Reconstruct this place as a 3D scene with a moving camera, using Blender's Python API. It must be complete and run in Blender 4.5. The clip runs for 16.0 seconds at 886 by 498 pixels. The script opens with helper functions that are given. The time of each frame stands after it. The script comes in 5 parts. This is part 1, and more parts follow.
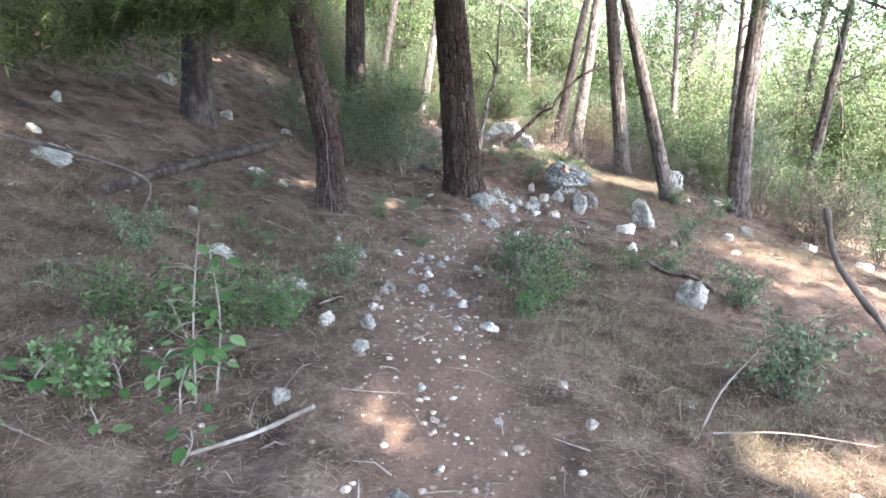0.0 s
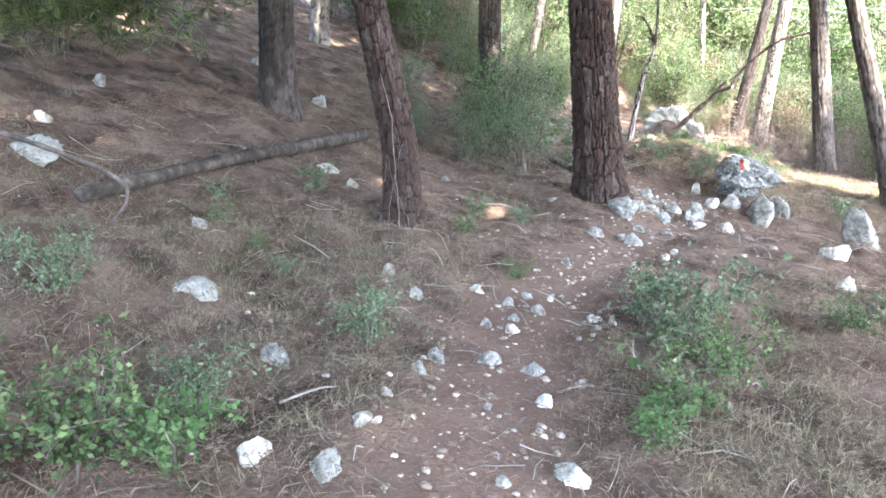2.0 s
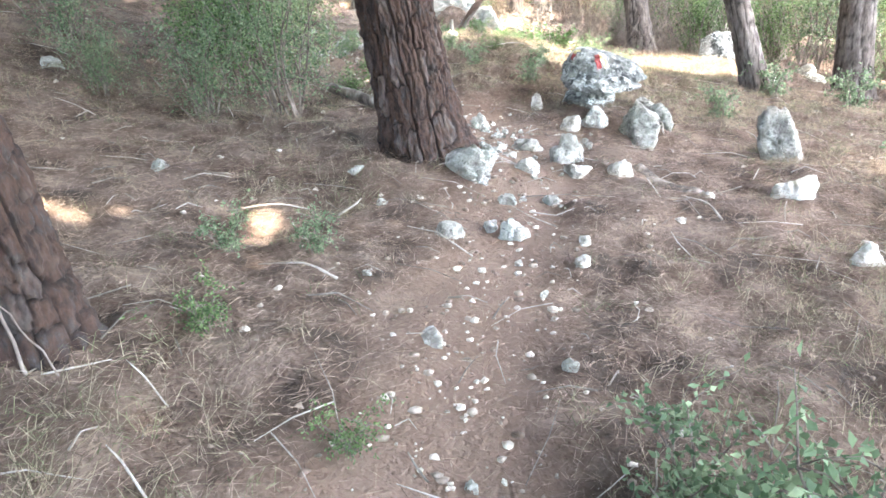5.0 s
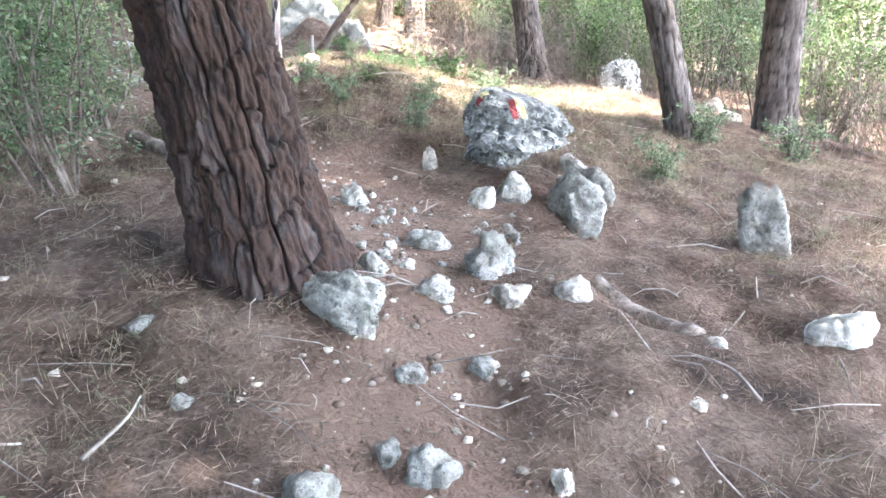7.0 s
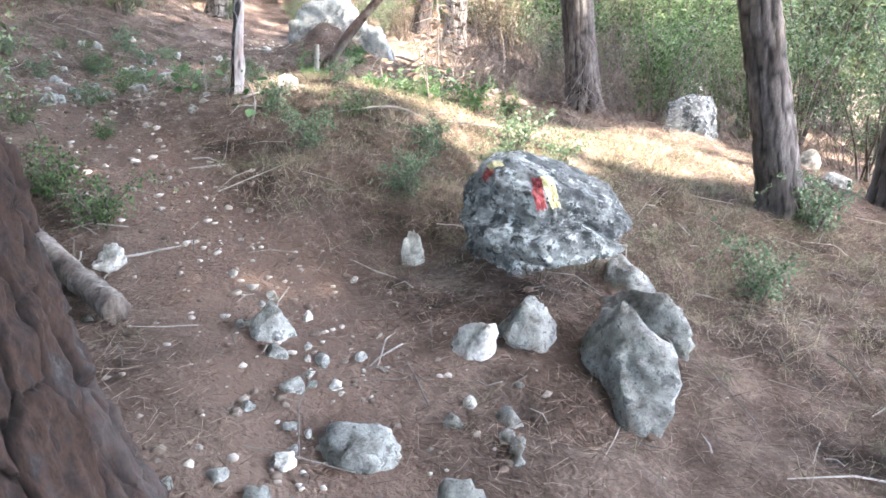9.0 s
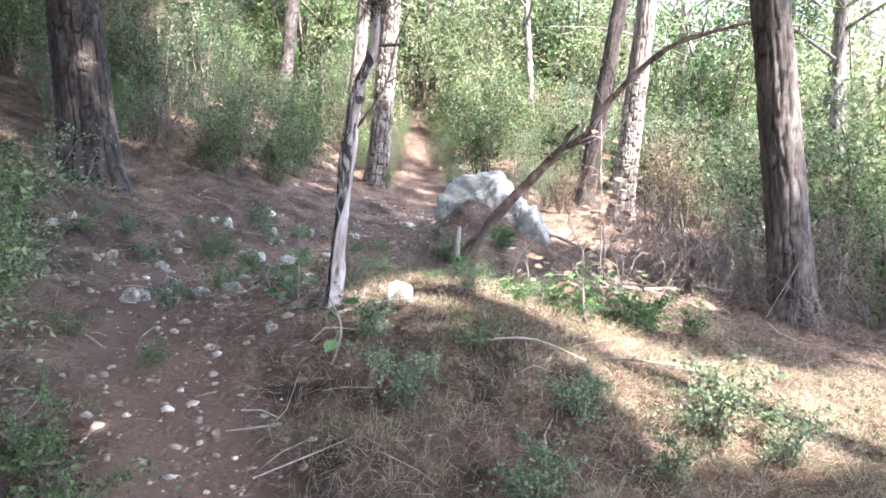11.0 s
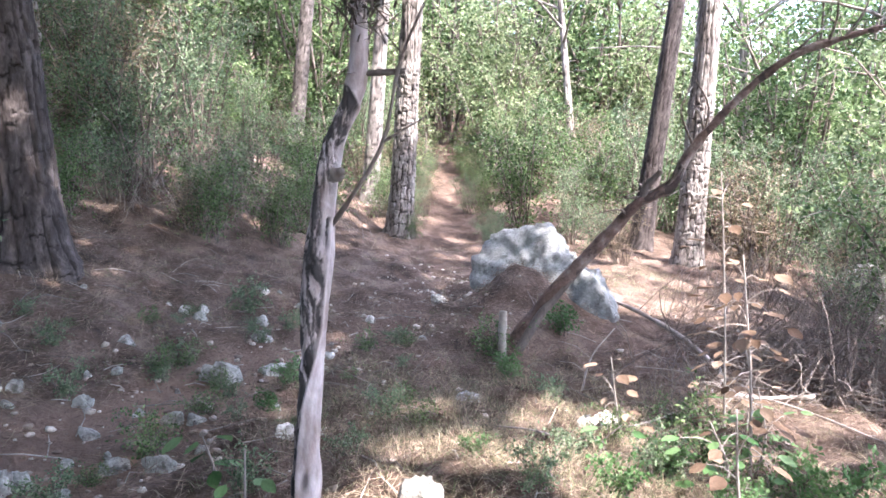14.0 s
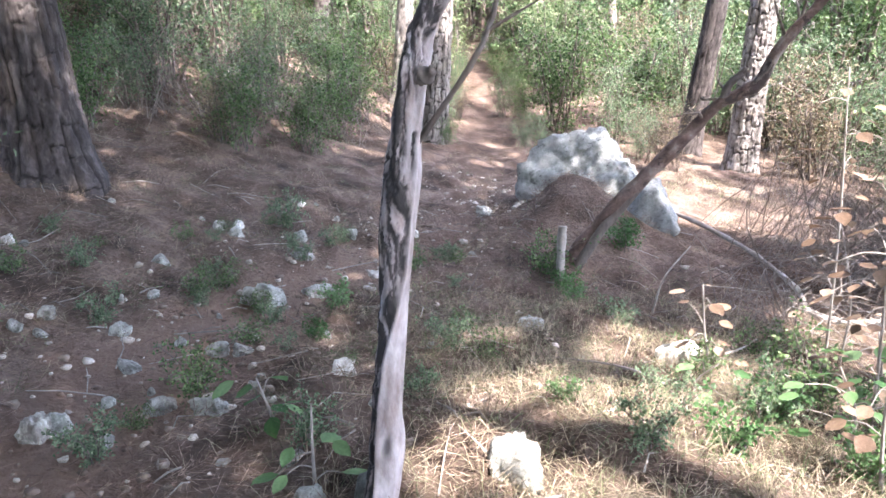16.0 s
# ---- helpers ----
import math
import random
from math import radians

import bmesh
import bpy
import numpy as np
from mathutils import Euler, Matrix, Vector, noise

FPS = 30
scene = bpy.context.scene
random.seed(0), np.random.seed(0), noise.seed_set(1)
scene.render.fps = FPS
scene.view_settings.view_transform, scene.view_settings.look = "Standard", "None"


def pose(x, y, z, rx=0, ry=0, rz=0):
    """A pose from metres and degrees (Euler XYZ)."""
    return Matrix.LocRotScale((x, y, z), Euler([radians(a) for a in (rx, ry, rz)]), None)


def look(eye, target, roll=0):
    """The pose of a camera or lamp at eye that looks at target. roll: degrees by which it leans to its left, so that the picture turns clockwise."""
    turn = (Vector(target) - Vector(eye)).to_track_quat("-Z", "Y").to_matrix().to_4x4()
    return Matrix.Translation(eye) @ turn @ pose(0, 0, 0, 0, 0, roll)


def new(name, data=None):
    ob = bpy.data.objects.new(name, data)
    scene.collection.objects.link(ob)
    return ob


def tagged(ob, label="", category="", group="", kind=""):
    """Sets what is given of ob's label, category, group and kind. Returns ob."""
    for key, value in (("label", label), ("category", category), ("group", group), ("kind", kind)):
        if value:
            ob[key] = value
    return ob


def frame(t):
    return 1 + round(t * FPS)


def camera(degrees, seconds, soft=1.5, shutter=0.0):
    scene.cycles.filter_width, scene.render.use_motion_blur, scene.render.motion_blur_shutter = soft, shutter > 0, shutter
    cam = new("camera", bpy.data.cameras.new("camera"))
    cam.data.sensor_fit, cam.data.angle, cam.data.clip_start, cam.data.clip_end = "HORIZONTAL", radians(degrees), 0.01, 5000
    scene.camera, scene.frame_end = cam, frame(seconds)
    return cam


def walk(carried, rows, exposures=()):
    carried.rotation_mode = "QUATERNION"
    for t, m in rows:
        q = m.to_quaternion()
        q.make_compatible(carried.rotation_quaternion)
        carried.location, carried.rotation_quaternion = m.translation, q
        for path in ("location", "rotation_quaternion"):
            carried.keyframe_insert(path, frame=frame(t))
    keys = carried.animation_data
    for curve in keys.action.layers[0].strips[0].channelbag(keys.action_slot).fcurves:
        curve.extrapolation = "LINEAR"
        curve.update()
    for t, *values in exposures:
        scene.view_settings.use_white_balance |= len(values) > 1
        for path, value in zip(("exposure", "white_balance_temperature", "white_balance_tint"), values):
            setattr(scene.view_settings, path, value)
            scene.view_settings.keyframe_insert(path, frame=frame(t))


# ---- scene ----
cam = camera(66.7, 16.0, soft=1.6)
PATH = [
    (0, (0.032, 0.001, 1.467), (-0.037, 1.942, 0.993), 1.7),
    (0.5, (0.126, 0.586, 1.493), (-0.106, 2.473, 0.874), 2.0),
    (1, (0.286, 1.24, 1.457), (0.0, 3.185, 1.09), 0.3),
    (1.5, (0.306, 1.826, 1.343), (-0.169, 3.72, 0.914), 0.1),
    (2, (0.395, 2.428, 1.23), (-0.144, 4.287, 0.729), -0.1),
    (2.5, (0.385, 3.025, 1.207), (-0.349, 4.793, 0.626), -4.4),
    (3, (0.18, 3.683, 1.197), (-0.536, 5.321, 0.301), -4.4),
    (3.5, (0.109, 4.249, 1.159), (-0.427, 5.965, 0.284), -6.5),
    (4, (-0.052, 4.789, 1.148), (-0.689, 6.47, 0.271), -4.0),
    (4.5, (-0.179, 5.296, 1.214), (-0.447, 7.05, 0.293), -4.8),
    (4.7, (-0.203, 5.52, 1.158), (-0.297, 7.351, 0.358), -5.1),
    (6.8, (-0.013, 7.687, 1.071), (0.407, 9.467, 0.261), -4.8),
    (7, (0.034, 7.94, 1.084), (0.489, 9.711, 0.276), -2.6),
    (7.5, (0.208, 8.327, 1.072), (0.757, 10.073, 0.266), -2.0),
    (8, (0.456, 8.791, 1.12), (1.079, 10.516, 0.321), -1.2),
    (8.5, (0.592, 9.27, 1.041), (1.018, 11.057, 0.249), 0.2),
    (9, (0.802, 9.68, 1.019), (1.138, 11.484, 0.223), -0.1),
    (9.5, (1.032, 10.112, 1.054), (1.339, 11.944, 0.311), -0.3),
    (10, (1.074, 10.603, 1.055), (1.074, 12.486, 0.38), -0.9),
    (10.2, (1.109, 10.757, 1.049), (1.025, 12.652, 0.417), -1.8),
    (12.3, (1.047, 11.805, 1.301), (0.927, 13.801, 1.256), 0.4),
    (12.5, (1.104, 11.937, 1.247), (0.981, 13.931, 1.145), -0.1),
    (13, (1.131, 12.387, 1.355), (0.974, 14.363, 1.089), -0.3),
    (13.5, (0.97, 12.659, 1.338), (0.795, 14.65, 1.256), -0.9),
    (14, (0.936, 12.988, 1.31), (0.73, 14.956, 1.024), -2.6),
    (14.5, (0.953, 13.271, 1.316), (0.658, 15.203, 0.893), -4.2),
    (15, (0.856, 13.348, 1.351), (0.537, 15.282, 0.953), -3.7),
    (15.5, (0.774, 13.375, 1.329), (0.469, 15.301, 0.886), -3.7),
    (16, (0.668, 13.391, 1.306), (0.391, 15.29, 0.744), -3.3),
]
walk(cam, [(t, look(eye, target, roll)) for t, eye, target, roll in PATH], exposures=[(0.0, 4.15, 6450, 10), (1.0, 4.6, 6450, 10), (2.0, 4.8, 6500, 10), (3.5, 5.15, 6800, 8), (4.7, 5.25, 6850, 7), (7.0, 5.0, 6500, 10), (9.0, 4.62, 6450, 10), (10.2, 4.45, 6350, 11), (12.5, 3.88, 6000, 19), (14.0, 3.96, 6050, 18), (16.0, 4.15, 6100, 15)])

# ---- world, sun ----
TO_SUN = Vector((0.45, -0.32, 1.0)).normalized()
world = bpy.data.worlds.new("world")
scene.world = world
world.use_nodes = True
sky = world.node_tree.nodes.new("ShaderNodeTexSky")
sky.sky_type, sky.sun_disc = "NISHITA", False
sky.sun_elevation = math.asin(TO_SUN.z)
sky.dust_density = 3.0
sky.sun_rotation = math.atan2(TO_SUN.x, TO_SUN.y)
background = world.node_tree.nodes["Background"]
background.inputs["Strength"].default_value = 0.15
world.node_tree.links.new(sky.outputs[0], background.inputs["Color"])
sun = new("sun", bpy.data.lights.new("sun", "SUN"))
sun.data.energy, sun.data.angle, sun.data.color = 2.0, radians(0.8), (1.0, 0.93, 0.82)
sun.matrix_world = look(TO_SUN * 60, (0, 0, 0))

# ---- numeric helpers ----
rng = np.random.default_rng(7)


def noise3(p, seed=0):
    """Smooth value noise in -1..1 for an (n, 3) array."""
    p = np.asarray(p, float)
    i = np.floor(p).astype(np.int64)
    f = p - i
    f = f * f * (3 - 2 * f)

    def lattice(dx, dy, dz):
        h = (i[:, 0] + dx) * 374761393 + (i[:, 1] + dy) * 668265263 + (i[:, 2] + dz) * 2147483647 + seed * 1274126177
        h = (h ^ (h >> 13)) * 1274126177 & 0xFFFFFFFF
        h = (h ^ (h >> 16)) * 2246822519 & 0xFFFFFFFF
        return ((h ^ (h >> 15)) & 0xFFFFFF) / 8388607.5 - 1

    out = 0
    for dx in (0, 1):
        for dy in (0, 1):
            for dz in (0, 1):
                w = (f[:, 0] if dx else 1 - f[:, 0]) * (f[:, 1] if dy else 1 - f[:, 1]) * (f[:, 2] if dz else 1 - f[:, 2])
                out = out + w * lattice(dx, dy, dz)
    return out


def fractal(p, octaves=4, seed=0, gain=0.5):
    p = np.asarray(p, float)
    return sum(gain**k * noise3(p * 2**k + 17.3 * k, seed + k) for k in range(octaves))


HILL = [-0.4376, -0.1259, 0.2362, 0.0987, -0.0422, 0.2108, -0.2036, -0.0078, 0.0321, -0.2323, 0.4499, 0.1681, 0.1533, 0.2072, 0.2374, 0.3]
BUMPS = [(0.7, 15.0, 1.55), (-1.7, 8.1, 1.2), (-0.1, 11.1, 1.0), (4.2, 15.2, 2.4), (-0.2, 4.2, 1.3), (1.05, 19.3, 0.7)]
TRAIL = [(0.1, -8), (0.1, 2), (-0.1, 4.5), (-0.35, 6), (-0.25, 7.5), (0.15, 8.8), (0.6, 10.5), (0.75, 11.6), (0.6, 12.6), (-0.2, 13.8),
         (-1.1, 15.2), (-1.2, 16.4), (-0.6, 18), (0.1, 19.8), (-0.1, 22), (-0.3, 25), (-0.7, 31), (-1.5, 45)]


def trail_x(y):
    ys, xs = [b for _, b in TRAIL], [a for a, _ in TRAIL]
    return (np.interp(y - 0.35, ys, xs) + np.interp(y, ys, xs) + np.interp(y + 0.35, ys, xs)) / 3


def trail_mask(x, y):
    """1 on the trodden line, 0 off it, with a ragged border."""
    x, y = np.asarray(x, float), np.asarray(y, float)
    ragged = 0.16 * noise3(np.stack([x * 2.1, y * 2.1, 0 * x], -1).reshape(-1, 3), 5).reshape(x.shape)
    d = np.abs(x - trail_x(y)) + ragged
    return np.clip((0.62 - 0.22 * np.clip((y - 16) / 4, 0, 1) - d) / 0.35, 0, 1) * (1 - 0.8 * np.clip((y - 17) / 4, 0, 1))


def ground_z(x, y):
    """The hillside without its fine relief."""
    x, y = np.asarray(x, float), np.asarray(y, float)
    a, b = 7 * np.tanh(x / 7), 2.2 * np.tanh((y - 11) / 22)
    terms = [1 + 0 * a, a, b, a * a / 4, a * b, b * b, a**3 / 30, a * a * b / 4, a * b * b, b**3]
    terms += [np.exp(-(((x - u) / s) ** 2) - ((y - v) / s) ** 2) for u, v, s in BUMPS]
    z = sum(c * t for c, t in zip(HILL, terms))
    # The slope that climbs beyond the large boulder, the bank beside it and the drifts of needles at both boulders.
    z = z + 0.26 * np.clip(y - 23.5, 0, 26) ** 2 / (np.clip(y - 23.5, 0, 26) + 2.5) * np.clip((8 - x) / 5, 0, 1)
    z = z + 0.75 * np.exp(-(((x + 5.6) / 2.9) ** 2) - ((y - 23.2) / 3.0) ** 2) + 0.2 * np.exp(-(((x - 1.05) / 0.36) ** 2) - ((y - 19.5) / 0.42) ** 2) + 0.13 * np.exp(-(((x - 1.85) / 0.4) ** 2) - ((y - 12.6) / 0.35) ** 2)
    return z - 0.03 * trail_mask(x, y) + 0.25 * np.clip(-x - 9, 0, 40) * 0.9


def gz(x, y):
    return float(ground_z(np.array([x]), np.array([y]))[0])


# ---- mesh helpers ----
def mesh_of(name, verts, faces, material, smooth=False, attributes=()):
    """A mesh from an (n, 3) array and an (m, 3 or 4) array."""
    verts, faces = np.asarray(verts, np.float32), np.asarray(faces, np.int32)
    me = bpy.data.meshes.new(name)
    me.vertices.add(len(verts))
    me.vertices.foreach_set("co", verts.ravel())
    k = faces.shape[1]
    me.loops.add(faces.size)
    me.loops.foreach_set("vertex_index", faces.ravel())
    me.polygons.add(len(faces))
    me.polygons.foreach_set("loop_start", np.arange(0, faces.size, k, dtype=np.int32))
    if smooth:
        me.polygons.foreach_set("use_smooth", np.ones(len(faces), bool))
    for key, values in attributes:
        me.attributes.new(key, "FLOAT", "POINT").data.foreach_set("value", np.asarray(values, np.float32))
    me.update(calc_edges=True)
    me.materials.append(material)
    return me


def part(name, me, parent, label="", m=None):
    ob = new(name, me)
    ob.parent = parent
    if m is not None:
        ob.matrix_basis = m
    return tagged(ob, label)


def thing(name, place, label, category, group="", kind="", me=None, turn=0.0, scale=1.0):
    ob = new(name, me)
    ob.matrix_basis = pose(*place, 0, 0, turn) @ Matrix.Diagonal((scale, scale, scale, 1))
    return tagged(ob, label, category, group, kind)


def join(*pieces):
    """Several (verts, faces) of one face size as one."""
    verts, faces, n = [], [], 0
    for v, f in pieces:
        verts.append(v), faces.append(np.asarray(f) + n)
        n += len(v)
    return np.concatenate(verts), np.concatenate(faces)


def tube(points, radii, sides=8, closed=True):
    """A swept tube along points, as verts and quads."""
    p, r = np.asarray(points, float), np.asarray(radii, float)
    t = np.gradient(p, axis=0)
    t /= np.linalg.norm(t, axis=1, keepdims=True) + 1e-9
    ref = np.array([0.13, 0.97, 0.2]) if abs(t[:, 1]).mean() < 0.8 else np.array([0.97, 0.13, 0.2])
    u = np.cross(t, ref)
    u /= np.linalg.norm(u, axis=1, keepdims=True) + 1e-9
    v = np.cross(t, u)
    a = np.arange(sides) * 2 * np.pi / sides
    ring = u[:, None] * np.cos(a)[None, :, None] + v[:, None] * np.sin(a)[None, :, None]
    verts = (p[:, None] + ring * r[:, None, None]).reshape(-1, 3)
    k = np.arange(sides)
    rows = np.arange(len(p) - 1)[:, None] * sides
    faces = np.stack([rows + k, rows + (k + 1) % sides, rows + sides + (k + 1) % sides, rows + sides + k], -1).reshape(-1, 4)
    if closed:
        n = len(verts)
        verts = np.concatenate([verts, p[:1], p[-1:]])
        last = (len(p) - 1) * sides
        caps = [(n, (j + 2) % sides, (j + 1) % sides, j) for j in range(0, sides, 2)]
        caps += [(n + 1, last + j, last + (j + 1) % sides, last + (j + 2) % sides) for j in range(0, sides, 2)]
        faces = np.concatenate([faces, np.array(caps)])
    return verts, faces


def spline(points, n):
    """n points on a smooth line through the given ones."""
    p = np.asarray(points, float)
    q = np.concatenate([2 * p[:1] - p[1:2], p, 2 * p[-1:] - p[-2:-1]])
    out = []
    for s in np.linspace(0, len(p) - 1 - 1e-6, n):
        i, f = int(s), s - int(s)
        a, b, c, d = q[i : i + 4]
        out.append(0.5 * (2 * b + (c - a) * f + (2 * a - 5 * b + 4 * c - d) * f * f + (3 * b - a - 3 * c + d) * f**3))
    return np.array(out)


def unit(v):
    return v / (np.linalg.norm(v, axis=-1, keepdims=True) + 1e-9)


def leaves(base, way, length, width, fold=0.25):
    """Pointed, slightly folded leaves: rhombic quads from base along way."""
    n = len(base)
    side = unit(np.cross(way, rng.normal(size=(n, 3))))
    up = np.cross(side, way)
    length, width = np.broadcast_to(length, n)[:, None], np.broadcast_to(width, n)[:, None]
    mid = base + way * length * 0.45
    v = np.stack([base, mid + side * width / 2 + up * width * fold, base + way * length, mid - side * width / 2 + up * width * fold], 1)
    return v.reshape(-1, 3), np.arange(4 * n).reshape(n, 4)


def small_leaves(base, way, length, width):
    """Leaves for thickets: one narrow triangle each."""
    n = len(base)
    side = unit(np.cross(way, rng.normal(size=(n, 3))))
    length, width = np.broadcast_to(length, n)[:, None], np.broadcast_to(width, n)[:, None]
    mid = base + way * length * 0.3
    v = np.stack([mid + side * width * 0.6, base + way * length, mid - side * width * 0.6 - way * length * 0.3], 1)
    return v.reshape(-1, 3), np.arange(3 * n).reshape(n, 3)


def blades(base, way, length, width, droop=0.3, steps=2):
    """Narrow blades that bend down towards their tips: strips of quads."""
    n = len(base)
    side = unit(np.cross(way, np.array([0, 0, 1.0]) + 0.3 * rng.normal(size=(n, 3))))
    length, width = np.broadcast_to(length, n)[:, None], np.broadcast_to(width, n)[:, None]
    rows = []
    for k in range(steps + 1):
        s = k / steps
        c = base + way * length * s - np.array([0, 0, 1.0]) * length * droop * s * s
        w = width * (1 - 0.85 * s) / 2
        rows += [c - side * w, c + side * w]
    v = np.stack(rows, 1)
    w = 2 * (steps + 1)
    f = [np.arange(n)[:, None] * w + np.array([2 * k, 2 * k + 1, 2 * k + 3, 2 * k + 2]) for k in range(steps)]
    return v.reshape(-1, 3), np.concatenate(f)


def ico(level):
    bm = bmesh.new()
    bmesh.ops.create_icosphere(bm, subdivisions=level, radius=1)
    v = np.array([x.co[:] for x in bm.verts])
    f = np.array([[x.index for x in face.verts] for face in bm.faces])
    bm.free()
    return v, f


ICO = {k: ico(k) for k in (1, 2, 3, 4, 5, 6)}


def rock_radius(d, seed, rough=0.2, cuts=13, fine=0.07):
    """The radius of a broken, weathered stone in the directions d."""
    local = np.random.default_rng(seed + 100)
    frame_of = np.linalg.qr(local.normal(size=(3, 3)))[0]
    r = np.minimum(0.92 * (np.abs(d @ frame_of) ** 3).sum(1) ** (-1 / 3), 1.04) + 0.8 * rough * fractal(d * 1.3 + seed * 7.7, 3, seed)
    for _ in range(cuts):
        n = unit(local.normal(size=3))
        facing = d @ n
        r = np.where(facing > 0.25, np.minimum(r, local.uniform(0.52, 0.85) / np.maximum(facing, 0.25)), r)
    r = r + fine * fractal(d * 4.5 + seed, 5, seed + 3, 0.66) - fine * 1.3 * np.abs(fractal(d * 2.3 + 3 * seed, 3, seed + 5))
    return r - fine * 1.4 * np.clip(0.12 - np.abs(noise3(d * 3.1 + seed, seed + 9)), 0, 1) / 0.12


def rock_mesh(size, seed, material, level=3, rough=0.2, cuts=13, fine=0.07):
    d, f = ICO[level]
    v = d * rock_radius(d, seed, rough, cuts, fine)[:, None]
    low, high = v.min(0), v.max(0)
    v = ((v - low) / (high - low) - 0.5) * np.asarray(size)
    return mesh_of("rock", v, f, material, smooth=level > 4)


# ---- materials ----
def material(name, colours, scale=6.0, rough=0.85, bump=0.4, fine=40.0, coords="Object", stretch=(1, 1, 1), spread=0.0, clear=0.0, island=0.0, distance=0.02, tight=0.4, harsh=0.62, grit=0.55, spots=()):
    """A rough natural surface: a noise ramp through colours, a finer noise over it and relief; clear: how much light comes through."""
    m = bpy.data.materials.new(name)
    m.use_nodes = True
    nt = m.node_tree
    bsdf = nt.nodes["Principled BSDF"]
    link = nt.links.new
    tc = nt.nodes.new("ShaderNodeTexCoord")
    mp = nt.nodes.new("ShaderNodeMapping")
    mp.inputs["Scale"].default_value = stretch
    link(tc.outputs[coords], mp.inputs["Vector"])
    big, small = nt.nodes.new("ShaderNodeTexNoise"), nt.nodes.new("ShaderNodeTexNoise")
    for tex, s, detail in ((big, scale, 6), (small, fine, 5)):
        tex.inputs["Scale"].default_value, tex.inputs["Detail"].default_value = s, detail + 4 * (harsh > 0.7)
        tex.inputs["Roughness"].default_value = harsh
        link(mp.outputs[0], tex.inputs["Vector"])
    ramp = nt.nodes.new("ShaderNodeValToRGB")
    els = ramp.color_ramp.elements
    while len(els) < len(colours):
        els.new(0.5)
    for k, c in enumerate(colours):
        els[k].position = 0.5 + tight * (k / max(1, len(colours) - 1) - 0.5)
        els[k].color = (*c, 1)
    source = big.outputs["Fac"]
    if island or spread:
        if island:
            rand = nt.nodes.new("ShaderNodeNewGeometry").outputs["Random Per Island"]
        else:
            rand = nt.nodes.new("ShaderNodeObjectInfo").outputs["Random"]
        add = nt.nodes.new("ShaderNodeMath")
        add.operation = "MULTIPLY_ADD"
        add.inputs[1].default_value = island or spread
        link(rand, add.inputs[0])
        off = nt.nodes.new("ShaderNodeMath")
        off.operation = "SUBTRACT"
        link(big.outputs["Fac"], off.inputs[0])
        off.inputs[1].default_value = (island or spread) / 2
        link(off.outputs[0], add.inputs[2])
        source = add.outputs[0]
    link(source, ramp.inputs["Fac"])
    mix = nt.nodes.new("ShaderNodeMix")
    mix.data_type, mix.blend_type = "RGBA", "MULTIPLY"
    mix.inputs["Factor"].default_value = grit
    grey = nt.nodes.new("ShaderNodeMapRange")
    grey.inputs["From Min"].default_value, grey.inputs["From Max"].default_value = 0.3, 0.7
    grey.inputs["To Min"].default_value, grey.inputs["To Max"].default_value = 0.45, 1.35
    link(small.outputs["Fac"], grey.inputs["Value"])
    link(ramp.outputs["Color"], mix.inputs["A"])
    link(grey.outputs[0], mix.inputs["B"])
    link(mix.outputs["Result"], bsdf.inputs["Base Color"])
    # Crusts, pits and lichen with crisp borders: colour, scale, threshold, amount.
    for colour, s, edge, amount in spots:
        tex = nt.nodes.new("ShaderNodeTexNoise")
        tex.inputs["Scale"].default_value, tex.inputs["Detail"].default_value, tex.inputs["Roughness"].default_value = s, 8, 0.72
        link(mp.outputs[0], tex.inputs["Vector"])
        cut = nt.nodes.new("ShaderNodeMapRange")
        cut.inputs["From Min"].default_value, cut.inputs["From Max"].default_value = edge, edge + 0.035
        cut.inputs["To Max"].default_value = amount
        link(tex.outputs["Fac"], cut.inputs["Value"])
        over = nt.nodes.new("ShaderNodeMix")
        over.data_type = "RGBA"
        over.inputs["B"].default_value = (*colour, 1)
        link(cut.outputs[0], over.inputs["Factor"])
        link(bsdf.inputs["Base Color"].links[0].from_socket, over.inputs["A"])
        link(over.outputs["Result"], bsdf.inputs["Base Color"])
    bsdf.inputs["Roughness"].default_value = rough
    bsdf.inputs["Specular IOR Level"].default_value = 0.25
    if bump:
        b = nt.nodes.new("ShaderNodeBump")
        b.inputs["Strength"].default_value, b.inputs["Distance"].default_value = bump, distance
        link(small.outputs["Fac"], b.inputs["Height"])
        link(b.outputs[0], bsdf.inputs["Normal"])
    if clear:
        tr = nt.nodes.new("ShaderNodeBsdfTranslucent")
        link(mix.outputs["Result"], tr.inputs["Color"])
        both = nt.nodes.new("ShaderNodeMixShader")
        both.inputs[0].default_value = clear
        link(bsdf.outputs[0], both.inputs[1])
        link(tr.outputs[0], both.inputs[2])
        link(both.outputs[0], nt.nodes["Material Output"].inputs["Surface"])
    return m


